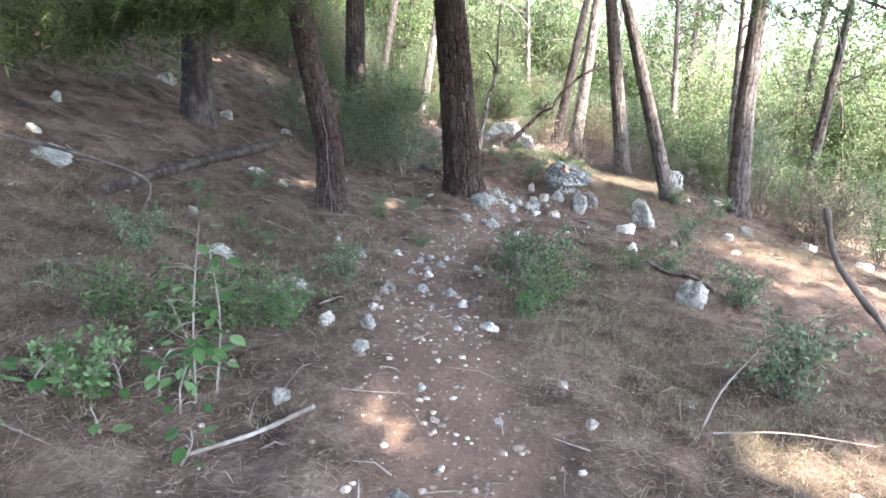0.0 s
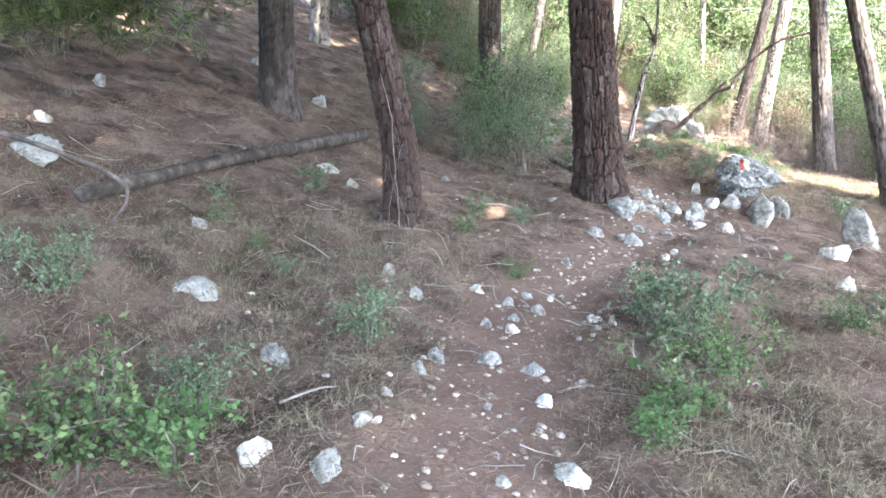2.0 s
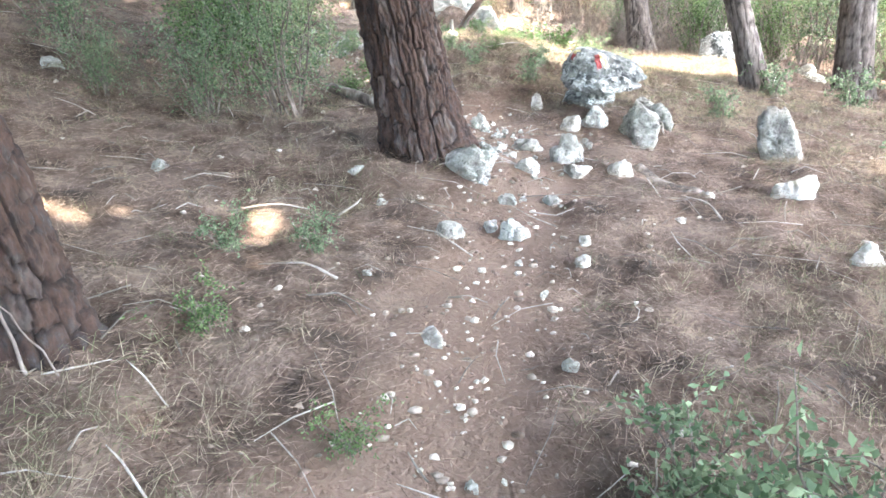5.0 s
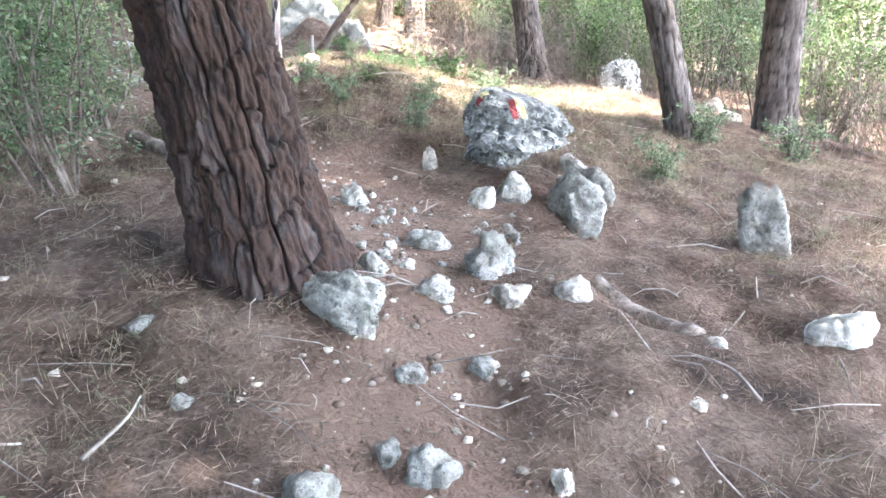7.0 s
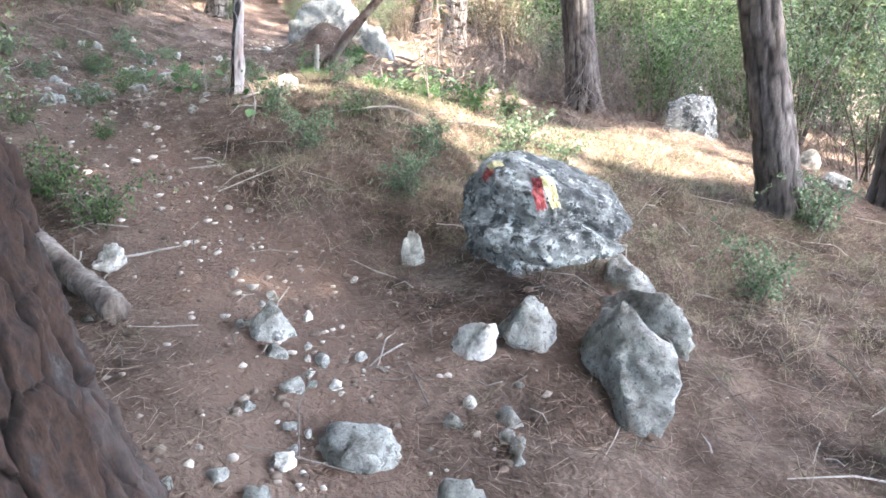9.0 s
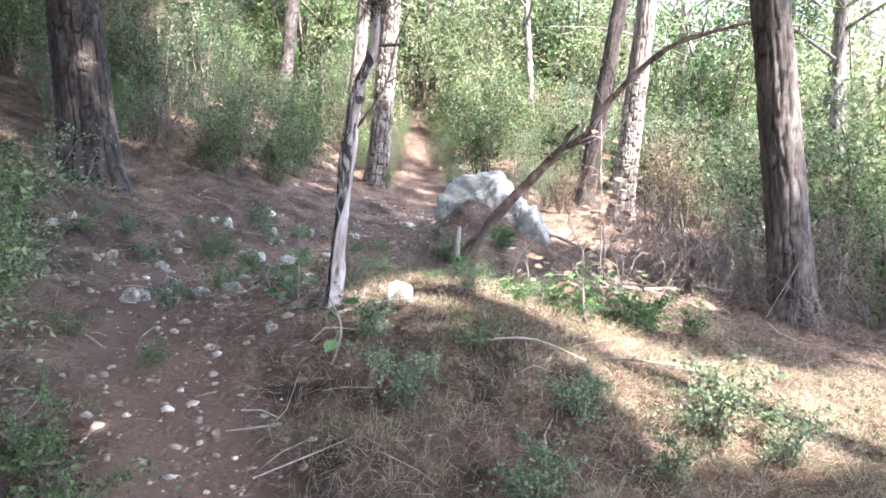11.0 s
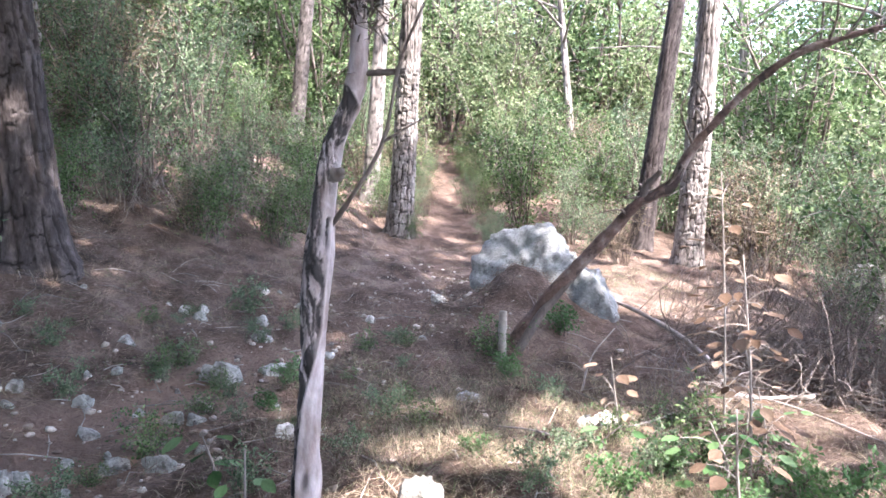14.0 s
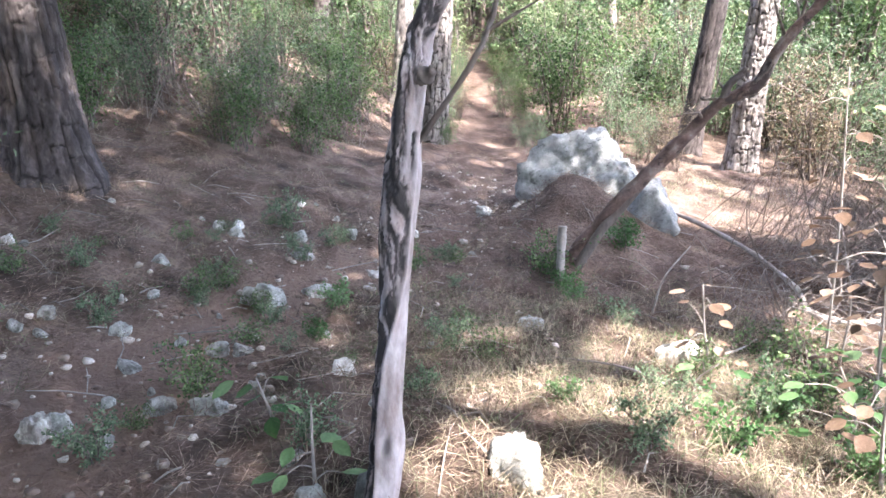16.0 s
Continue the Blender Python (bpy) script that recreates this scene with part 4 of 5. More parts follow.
# Dead wood, charred and furrowed, on one side and all round higher up; smooth mauve bark on the other, with a rolled lip between them.
wander = noise3(v * np.array([9, 9, 4]), 44)
edge = 0.94 * side + 0.34 * v[:, 1] / 0.042
seam = np.interp(h, [0, 0.3, 0.5, 0.6, 0.75, 1.0, 1.2, 1.4, 1.5], [-0.72, -0.7, -0.6, -0.25, 0.4, 0.62, 0.6, 0.8, -1.4]) + 0.22 * wander
bare = np.clip((seam - edge) / 0.12, 0, 1) * np.clip((1.5 - h) / 0.05, 0, 1)
lip = np.exp(-(((seam - edge) / 0.16) ** 2)) * (h < 1.45)
warp = v + 0.02 * np.stack([noise3(v * 14, 71), noise3(v * 14, 72), noise3(v * 8, 73)], -1)
streak = fractal(warp * np.array([60, 60, 9]), 4, 45, 0.6)
groove = np.clip(0.22 - np.abs(streak), 0, 1) / 0.22
flake = np.clip(3 * noise3(warp * np.array([34, 34, 13]), 46), -0.5, 0.5)
knot = np.exp(-(((h - 0.25) / 0.035) ** 2) - ((side - 0.25) / 0.3) ** 2) * (v[:, 1] < 0)
v = v + out * (bare * (0.006 * flake - 0.008 * groove - 0.004) + 0.006 * lip + 0.004 * (1 - bare) * fractal(v * np.array([12, 12, 9]), 3, 12) - 0.007 * knot)[:, None]
char = np.clip(bare * (0.55 + 1.5 * streak + 0.5 * flake + 0.5 * groove + 0.35 * noise3(v * np.array([6, 6, 5]), 48)), 0, 1)
char = np.maximum(char, np.clip(1.3 * knot - 0.2, 0, 0.8))
part("trunk", mesh_of("trunk", v, f, SMOOTH_WOOD, True, [("weathered", char)]), snag)
for name, pts, r0, r1 in [("branch", [(0.31, 0, 1.70), (0.26, 0, 1.86), (0.17, 0, 2.03), (0.09, 0, 2.12), (-0.03, 0, 2.14)], 0.028, 0.014), ("branch", [(0.3, 0, 1.66), (0.335, 0.03, 1.95), (0.33, 0.05, 2.4), (0.35, 0.05, 3.1)], 0.026, 0.014),
                          ("side_branch", [(0.15, 0, 1.02), (0.25, -0.02, 1.14), (0.36, -0.03, 1.3), (0.42, -0.03, 1.52), (0.5, -0.03, 1.68)], 0.0085, 0.0035), ("branch_stub", [(0.28, 0, 1.5), (0.36, 0, 1.5), (0.43, 0, 1.5)], 0.012, 0.008),
                          ("branch_stub", [(0.19, 0, 1.2), (0.23, -0.03, 1.22)], 0.024, 0.015), ("twig", [(0.36, -0.03, 1.3), (0.42, -0.04, 1.33), (0.48, -0.04, 1.36)], 0.005, 0.002)]:
    n = 14
    part(name, mesh_of(name, *tube(spline(pts, n), np.linspace(r0, r1, n) * (1 + 0.15 * rng.normal(size=n)), 8), DARKWOOD, True), snag)
shag = np.array([0.31, 0, 1.74]) + rng.normal(size=(420, 3)) * np.array([0.04, 0.04, 0.07])
part("shredded_bark", mesh_of("shredded_bark", *blades(shag, unit(rng.normal(size=(420, 3)) * 0.6 + np.array([0, 0, 0.7])), 0.11, 0.008), DARKWOOD), snag, "dark shredded bark")

# The leaning dead branch by the large boulder, with its stub.
fork = thing("leaning_dead_tree", (0.93, 18.3, sz(0.93, 18.3) - 0.05), "bare dead tree leaning beside the large boulder", "tree")
lean_line = spline([(-0.06, 0, 0.0), (0.08, 0, 0.2), (0.34, 0, 0.50), (0.68, 0, 0.86), (0.98, 0, 1.17), (1.22, 0, 1.29), (1.37, 0, 1.55), (1.72, 0, 1.93), (2.08, 0, 2.2), (2.5, 0, 2.33), (2.9, 0, 2.42)], 80)
s = np.linspace(0, 1, 80)
v, f = tube(lean_line, (0.058 - 0.042 * s) * (1 + 0.16 * noise3(np.stack([s * 16, 0 * s, 0 * s], -1), 4)), 20)
v = v + (0.012 * fractal(v * np.array([14, 30, 14]), 4, 61, 0.6) + 0.02 * np.clip(noise3(v * 7, 62) - 0.35, 0, 1))[:, None] * unit(v - np.interp(v[:, 0], lean_line[:, 0], lean_line[:, 2])[:, None] * np.array([0, 0, 1.0]) - v * np.array([1.0, 0, 0]))
part("trunk", mesh_of("trunk", v, f, RED_WOOD, True), fork)
for pts, r0, r1 in [([(0.02, -0.05, 0.02), (0.2, -0.07, 0.3), (0.42, -0.03, 0.56), (0.62, 0.03, 0.8)], 0.04, 0.022), ([(1.0, 0, 1.18), (1.04, -0.02, 1.3), (1.14, -0.03, 1.42)], 0.035, 0.02)]:
    line = spline(pts, 24)
    line = line + 0.012 * np.stack([noise3(line * 9, 81 + c) for c in range(3)], -1)
    part("side_stem", mesh_of("side_stem", *tube(line, np.linspace(r0, r1, 24), 12), DARKWOOD, True), fork, "dark broken side stem")
for a in range(12):
    i = rng.integers(26, 76)
    p = lean_line[i]
    e = p + np.array([rng.uniform(-0.3, 0.35), rng.uniform(-0.25, 0.25), rng.uniform(0.0, 0.5)])
    m = (p + e) / 2 + rng.normal(size=3) * 0.06
    part("twig", mesh_of("twig", *tube(spline([p, m, e], 8), np.linspace(0.012, 0.003, 8), 5), DEADWOOD), fork)
stub = stick("wooden_stub", [(0.83, 18.05, -0.05), (0.835, 18.06, 0.2), (0.85, 18.07, 0.40)], 0.034, 0.03, TWIG, "short pale broken stump standing beside the dead tree", "stump", 10, 10, 0.06)


# ---- shrubs ----
def shrub_meshes(height, spread, stems, twigs, leaf, count, mat, seed, bare=0.15, wood=DEADWOOD):
    """A bush: stems that fork into twigs, with leaves along the twigs."""
    global rng
    kept, rng = rng, np.random.default_rng(seed)
    tubes, at, way = [], [], []
    for _ in range(stems):
        a, r = rng.uniform(0, 2 * np.pi), spread * rng.uniform(0.25, 1.0) / 2
        top = np.array([r * np.cos(a), r * np.sin(a), height * rng.uniform(0.55, 1.0)])
        line = spline([(0.08 * spread * np.cos(a), 0.08 * spread * np.sin(a), -0.05), top * np.array([0.4, 0.4, 0.5]) + rng.normal(size=3) * 0.05 * height, top], 8)
        tubes.append(tube(line, np.linspace(0.012, 0.004, 8) * (0.5 + height * 0.5), 4, False))
        for _ in range(twigs):
            p = line[rng.integers(2, 8)]
            e = p + rng.normal(size=3) * np.array([0.22, 0.22, 0.16]) * spread * 0.75
            e[2] = max(e[2], 0.03)
            tl = spline([p, (p + e) / 2 + np.array([0, 0, 0.04 * height]), e], 5)
            if height < 1 or rng.uniform() < 0.35:
                tubes.append(tube(tl[::2], np.linspace(0.005, 0.002, 3) * (0.4 + height * 0.6), 3, False))
            n = count // (stems * twigs)
            s = rng.uniform(bare, 1.05, n)
            at.append(np.stack([np.interp(s, np.linspace(0, 1, 5), tl[:, c]) for c in range(3)], -1) + rng.normal(size=(n, 3)) * 0.03 * spread)
            way.append(unit(unit(e - p) * 0.5 + rng.normal(size=(n, 3)) * 0.7))
    wood_me = mesh_of("stems", *join(*tubes), wood)
    n = sum(len(a) for a in at)
    leaf_me = mesh_of("leaves", *(small_leaves if height > 1 else leaves)(np.concatenate(at), np.concatenate(way), leaf[0] * rng.uniform(0.6, 1.2, n), leaf[1] * rng.uniform(0.7, 1.1, n)), mat)
    rng = kept
    return wood_me, leaf_me


def shrub(meshes, x, y, label, scale=1.0, turn=0.0, group="evergreen shrubs", category="shrub", name="shrub"):
    root = thing(name, (x, y, sz(x, y) - 0.01), label, category, group, turn=turn, scale=scale)
    part("branchwork", meshes[0], root)
    part("foliage", meshes[1], root)
    return root


BIG = [shrub_meshes(2.0, 2.1, 12, 12, (0.075, 0.036), 3500, LEAF, 301), shrub_meshes(2.3, 1.9, 12, 12, (0.063, 0.029), 3600, GREY_LEAF, 302), shrub_meshes(1.7, 2.2, 14, 10, (0.068, 0.026), 3400, GREY_LEAF, 303),
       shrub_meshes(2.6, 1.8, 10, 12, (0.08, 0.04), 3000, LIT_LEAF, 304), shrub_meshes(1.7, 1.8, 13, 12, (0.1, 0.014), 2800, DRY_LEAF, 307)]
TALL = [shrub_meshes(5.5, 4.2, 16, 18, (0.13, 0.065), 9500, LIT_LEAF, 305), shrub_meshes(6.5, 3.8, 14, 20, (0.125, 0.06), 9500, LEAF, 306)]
LOW = [shrub_meshes(0.45, 0.6, 9, 8, (0.04, 0.024), 1000, GREY_LEAF, 311), shrub_meshes(0.4, 0.7, 9, 8, (0.036, 0.022), 1000, LEAF, 312), shrub_meshes(0.3, 0.5, 7, 7, (0.04, 0.024), 700, FRESH_LEAF, 313)]
EVER = "dense dark evergreen shrub under the pines"
for x, y, k, s in [(-1.3, 12.5, 1, 0.7), (-1.9, 13.3, 0, 0.8), (-1.2, 13.6, 3, 0.5), (-2.0, 12.2, 2, 0.5), (-2.0, 15.4, 2, 0.55), (-1.7, 14.6, 0, 0.5), (-2.6, 14.6, 0, 0.6), (-3.6, 13.6, 2, 0.6), (-2.9, 12.3, 2, 0.35)]:
    shrub(BIG[k], x, y, "grey-green evergreen shrub behind the thick pine", s, 53 * (x + y))
for x, y, k, s in [(-1.2, 4.3, 2, 0.9), (-1.5, 4.15, 1, 1.0), (-1.75, 3.9, 1, 0.9), (-1.4, 4.7, 0, 0.7), (0.75, 6.9, 0, 1.25), (0.95, 6.5, 1, 1.0), (0.55, 7.35, 0, 0.9), (-1.05, 5.85, 0, 0.75), (0.72, 5.75, 1, 0.9), (0.55, 5.3, 2, 0.7), (2.3, 4.4, 0, 1.2), (-2.3, 6.75, 1, 0.35), (-1.95, 6.5, 0, 0.3), (-2.75, 6.95, 1, 0.4), (-3.0, 7.3, 0, 0.35), (-1.1, 8.35, 1, 0.5), (-0.5, 7.7, 1, 0.4), (1.3, 13.5, 0, 0.6), (2.2, 14.3, 0, 0.8), (-0.35, 13.25, 1, 0.7),
                   (-0.7, 13.6, 1, 0.7), (-0.8, 15.85, 1, 0.55), (1.6, 15.95, 2, 0.6), (1.9, 16.3, 1, 0.8), (1.3, 15.5, 2, 0.6), (2.2, 15.7, 2, 0.9), (0.75, 18.15, 1, 0.7), (1.35, 18.6, 2, 0.8), (4.2, 13.6, 0, 0.9), (-1.2, 9.2, 0, 0.5), (-2.6, 8.3, 0, 0.6), (0.9, 17.6, 2, 0.5),
                   (-0.75, 9.25, 0, 0.45), (3.3, 10.0, 0, 0.9), (2.6, 8.3, 0, 0.8), (-2.2, 3.9, 1, 0.9), (-2.6, 5.2, 0, 0.8), (-1.9, 3.1, 2, 1.1), (3.1, 12.6, 0, 0.7), (4.9, 13.1, 0, 1.0), (0.4, 16.4, 1, 0.4), (-0.5, 17.0, 2, 0.5), (-1.4, 18.6, 0, 0.6), (3.0, 7.0, 0, 1.0), (2.0, 7.8, 1, 0.7), (0.75, 14.1, 0, 0.6), (1.55, 14.1, 0, 0.55), (1.05, 14.6, 1, 0.5), (1.9, 13.9, 0, 0.5), (2.5, 14.2, 0, 0.6), (0.5, 14.6, 0, 0.5)]:
    shrub(LOW[k], x, y, ("low grey-green shrub on the dry forest floor", "low dark-leaved shrub beside the trail", "small bright green plant on pine needles")[k], s, 71 * (x - y), "low shrubs")
for k, (x, y, size) in enumerate([(1.55, 15.9, 0.5), (1.75, 15.5, 0.6), (2.0, 15.8, 0.5), (1.2, 16.0, 0.4), (2.3, 16.2, 0.6), (1.45, 16.5, 0.45), (1.0, 15.3, 0.4), (0.75, 15.6, 0.3), (2.6, 15.9, 0.6), (1.15, 17.2, 0.4), (0.85, 17.9, 0.5), (1.9, 17.0, 0.5), (0.2, 15.75, 0.35), (-0.5, 16.6, 0.4), (-0.95, 16.9, 0.35)]):
    shrub(LOW[(0, 2, 1)[k % 3]], x, y, ("low grey-green herb in the dry grass", "low bright green herb in the dry grass", "low dark green herb in the dry grass")[k % 3], size, 47 * k, "ground herbs", "plant", "herb")
for k in range(34):
    x, y = random.uniform(-2.6, 0.35), random.uniform(14.3, 18.6)
    shrub(LOW[k % 2], x, y, ("tiny grey-green seedling on the stony floor", "tiny dark-leaved seedling on the stony floor")[k % 2], random.uniform(0.2, 0.42), 71 * k, "seedlings", "plant", "seedling")
# The thickets beyond: left bank, middle distance and the lit right side.
spots = []
for x0, x1, y0, y1, n, low, high in [(-9, -3.6, 20.5, 27, 22, 0.8, 1.25), (-3.4, -1.4, 21.5, 27, 7, 0.45, 0.8), (0.6, 3.0, 25.5, 30, 9, 0.7, 1.1), (-6, 7, 29, 38, 34, 0.9, 1.5), (4.6, 9, 17.5, 28, 24, 0.7, 1.15), (6.4, 12, 9.5, 18, 18, 0.5, 0.85), (-12, -6.5, 7, 20, 16, 0.6, 1.1),
                                     (9, 16, 17, 34, 14, 1.0, 1.6), (-4, -3.4, 18.9, 20.5, 2, 0.4, 0.5), (1.7, 2.6, 22.5, 25, 3, 0.4, 0.6), (-6.5, -0.9, 24.5, 29, 16, 0.6, 1.0), (0.9, 7.5, 25.8, 30, 18, 0.7, 1.1), (-5.2, -1.9, 19.6, 22.5, 10, 0.4, 0.65), (4.4, 7, 17.6, 21, 7, 0.5, 0.8)]:
    for _ in range(n):
        for _ in range(20):
            x, y = random.uniform(x0, x1), random.uniform(y0, y1)
            if all(math.hypot(x - a, y - b) > 0.75 for a, b in spots) and abs(x - float(trail_x(y))) > 0.9:
                break
        spots.append((x, y))
        # The leaf coloured as sunlit (3) is kept off the near left bank.
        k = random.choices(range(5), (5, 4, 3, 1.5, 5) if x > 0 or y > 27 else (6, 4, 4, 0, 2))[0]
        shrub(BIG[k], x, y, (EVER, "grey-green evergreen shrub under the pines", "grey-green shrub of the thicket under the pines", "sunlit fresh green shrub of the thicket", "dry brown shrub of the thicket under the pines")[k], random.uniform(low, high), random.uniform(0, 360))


local = random.Random(29)
for n in range(48):
    y = local.uniform(23.0, 34)
    x = float(trail_x(y)) + local.choice((-1, 1)) * local.uniform(0.3, 0.95)
    k = local.choice((0, 1, 2, 4, 4))
    shrub(BIG[k], x, y, ("dark evergreen bush crowding the far trail", "grey-green bush crowding the far trail", "grey-green bush crowding the far trail", "", "dry brown bush crowding the far trail")[k], local.uniform(0.2, 0.4), 61 * n)

# Small broad-leaved trees that close the view above the thickets.
for k, (x, y, s) in enumerate([(-7.5, 24, 0.8), (-5, 29, 0.9), (-2.5, 31, 0.9), (1.2, 33, 1.0), (4, 31, 0.9), (6.8, 29.5, 0.9), (9, 26, 0.9), (11, 22, 0.9), (10.5, 17, 0.8), (12, 13.5, 0.8), (-9.5, 18, 0.8), (-10, 12, 0.7), (8, 34, 1.1), (-8, 33, 1.0), (13.5, 28, 1.1), (-1, 37, 1.1), (4.5, 38, 1.2), (-5, 38, 1.1), (9.5, 20, 0.8), (6.0, 26.5, 0.9), (-5.5, 25.5, 0.9), (-3.2, 28.5, 1.1), (0.8, 29.5, 0.9), (2.6, 31, 1.3), (5.4, 33, 1.4), (8.3, 29.5, 1.3), (7.8, 23.5, 0.9), (-1.2, 33.5, 1.4), (-7, 29, 1.3), (10.5, 31, 1.5), (12, 25.5, 1.3), (-9, 25.5, 1.1), (-11, 21, 1.0), (11, 19.5, 1.1), (0, 40, 1.5), (3.5, 42, 1.5), (-4, 42, 1.6), (7.5, 41, 1.4), (-7.5, 40, 1.6), (-11, 32, 1.4)]):
    # Sunlit leaf colour alternates with plain green, except on the near left bank.
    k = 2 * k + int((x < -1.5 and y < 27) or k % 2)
    shrub(TALL[k % 2], x, y, ("broad-leaved tree behind the pines, leaves coloured as if sunlit", "green broad-leaved tree behind the pines")[k % 2], s, 67 * k, "broad-leaved trees", "tree", "broad_leaf_tree")


# Broad-leaved plants: every leaf is a piece of its own.
def broad_leaf(mat, length, width):
    v = [(0, 0, 0)]
    for s in (0.2, 0.45, 0.7, 0.9):
        w = width / 2 * math.sin(math.pi * min(1, s * 0.95) ** 0.8)
        v += [(-w, s * length, 0.12 * w), (0, s * length, -0.06 * length * s), (w, s * length, 0.12 * w)]
    v.append((0, length, -0.09 * length))
    faces = [(0, 2, 1), (0, 3, 2)]
    for r in range(3):
        a = 1 + 3 * r
        faces += [(a, a + 1, a + 4), (a, a + 4, a + 3), (a + 1, a + 2, a + 5), (a + 1, a + 5, a + 4)]
    faces += [(10, 11, 13), (11, 12, 13)]
    return mesh_of("leaf", v, faces, mat, True)


def leafy_plant(name, x, y, height, count, leaf, mat_stem, label, category, seed, spread=0.2, droop=-15):
    local = random.Random(seed)
    root = thing(name, (x, y, sz(x, y) - 0.02), label, category, "broad-leaved plants")
    stem = spline([(0, 0, 0), (local.uniform(-0.05, 0.05), local.uniform(-0.05, 0.05), height * 0.5), (local.uniform(-0.08, 0.08), 0, height)], 12)
    part("stem", mesh_of("stem", *tube(stem, np.linspace(0.008, 0.003, 12), 6), mat_stem), root)
    for k in range(count):
        q = stem[int((0.25 + 0.75 * k / count) * 11)]
        a = 2.4 * k + local.uniform(-0.5, 0.5)
        r = spread * local.uniform(0.3, 1.0)
        m = Matrix.Translation(Vector(q) + Vector((r * math.cos(a), r * math.sin(a), local.uniform(-0.04, 0.08)))) @ pose(0, 0, 0, droop + local.uniform(-20, 20), local.uniform(-20, 20), math.degrees(a) - 90) @ Matrix.Scale(local.uniform(0.6, 1.15), 4)
        part("leaf", leaf, root, m=m)
        if k % 2 == 0:
            end = np.array(m.translation)
            part("twig", mesh_of("twig", *tube(spline([q, (np.array(q) + end) / 2 + np.array([0, 0, 0.02]), end], 5), np.linspace(0.003, 0.0015, 5), 4, False), mat_stem), root)
    return root


GREEN = broad_leaf(FRESH_LEAF, 0.095, 0.062)
BROWN = broad_leaf(BROWN_LEAF, 0.082, 0.06)
for x, y, h, n, s in [(-1.36, 3.2, 1.0, 40, 0.17), (-1.28, 3.28, 0.85, 26, 0.17), (-1.45, 3.3, 0.55, 16, 0.15), (-1.55, 3.2, 0.3, 18, 0.16), (-1.72, 3.15, 0.28, 16, 0.16), (-1.4, 3.1, 0.3, 16, 0.15), (-1.95, 2.9, 0.22, 10, 0.1), (-1.22, 2.66, 0.2, 8, 0.08), (-2.05, 2.6, 0.3, 10, 0.12), (-1.62, 2.75, 0.15, 5, 0.07), (0.5, 6.35, 0.2, 8, 0.1), (-0.33, 15.55, 0.2, 8, 0.1), (0.35, 14.35, 0.35, 7, 0.1), (-0.03, 15.12, 0.32, 8, 0.13), (1.75, 15.7, 0.4, 16, 0.2), (2.1, 16.3, 0.5, 16, 0.22), (1.35, 16.1, 0.2, 8, 0.15)]:
    leafy_plant("broad_leaf_plant", x, y, h, n, GREEN, TWIG, "bright green broad-leaved plant on the forest floor", "plant", int(100 * x + 37 * y), s)
for x, y, h, n, s in [(1.95, 15.9, 1.15, 44, 0.18), (2.05, 16.6, 1.6, 34, 0.2), (1.5, 16.5, 0.5, 12, 0.15), (2.3, 17.0, 0.8, 14, 0.2), (1.75, 15.4, 0.5, 14, 0.16)]:
    leafy_plant("withered_sapling", x, y, h, n, BROWN, TWIG, "withered sapling with dry brown leaves", "plant", int(100 * x + 37 * y), s)


# Tangles of grey dead twigs.
def dead_bush(x, y, height, spread, n, seed, label="tangled grey dead bush of bare twigs"):
    local = np.random.default_rng(seed)
    tubes = []
    for _ in range(n):
        a, r = local.uniform(0, 2 * np.pi), spread * local.uniform(0.3, 1.0)
        e = np.array([r * np.cos(a), r * np.sin(a), height * local.uniform(-0.05, 0.5)])
        m = e * 0.55 + np.array([0, 0, height * local.uniform(0.15, 0.8)]) + local.normal(size=3) * 0.16
        line = spline([local.normal(size=3) * np.array([0.4, 0.4, 0]) * spread, m, e], 10) + local.normal(size=(10, 3)) * 0.02
        tubes.append(tube(line, np.linspace(0.0045, 0.0015, 10) * local.uniform(0.4, 1.2), 3, False))
    root = thing("dead_bush", (x, y, sz(x, y) - 0.02), label, "bush", "dead bushes")
    for piece in tubes:
        part("twig", mesh_of("twig", *piece, BUSH_TWIG), root)


for k, (x, y, h, r, n) in enumerate([(3.3, 18.4, 1.1, 1.2, 110), (3.0, 19.3, 0.9, 1.0, 70), (4.4, 18.2, 1.3, 1.1, 100), (4.1, 17.0, 1.0, 0.8, 60), (3.2, 17.9, 0.6, 0.9, 80), (2.1, 17.6, 0.6, 0.7, 40), (6.4, 14.2, 1.5, 1.0, 90), (-4.3, 22.2, 0.7, 0.5, 70), (7.2, 13.0, 1.2, 1.0, 60), (5.6, 18.8, 1.2, 1.0, 60), (0.4, 30, 1.6, 1.0, 50), (-6, 8.5, 1.0, 0.9, 50), (3.2, 8.5, 0.4, 0.5, 25), (8.3, 15.5, 1.6, 1.2, 80), (-2.6, 21.6, 1.2, 0.9, 60), (-4.6, 23.5, 1.7, 1.2, 70), (-1.7, 22.4, 1.0, 0.8, 50), (5.3, 17.0, 1.2, 0.9, 60), (6.8, 16.6, 1.4, 1.0, 70), (7.3, 14.4, 1.2, 0.9, 60), (6.0, 20.6, 1.6, 1.2, 70), (-3.3, 20.4, 0.8, 0.8, 50), (3.9, 17.6, 0.9, 0.9, 80), (3.0, 18.6, 0.7, 1.1, 80)]):
    dead_bush(x, y, h, r, n, 400 + k)


# ---- floor cover ----
def scatter(n, x0, x1, y0, y1):
    return rng.uniform(x0, x1, n), rng.uniform(y0, y1, n)


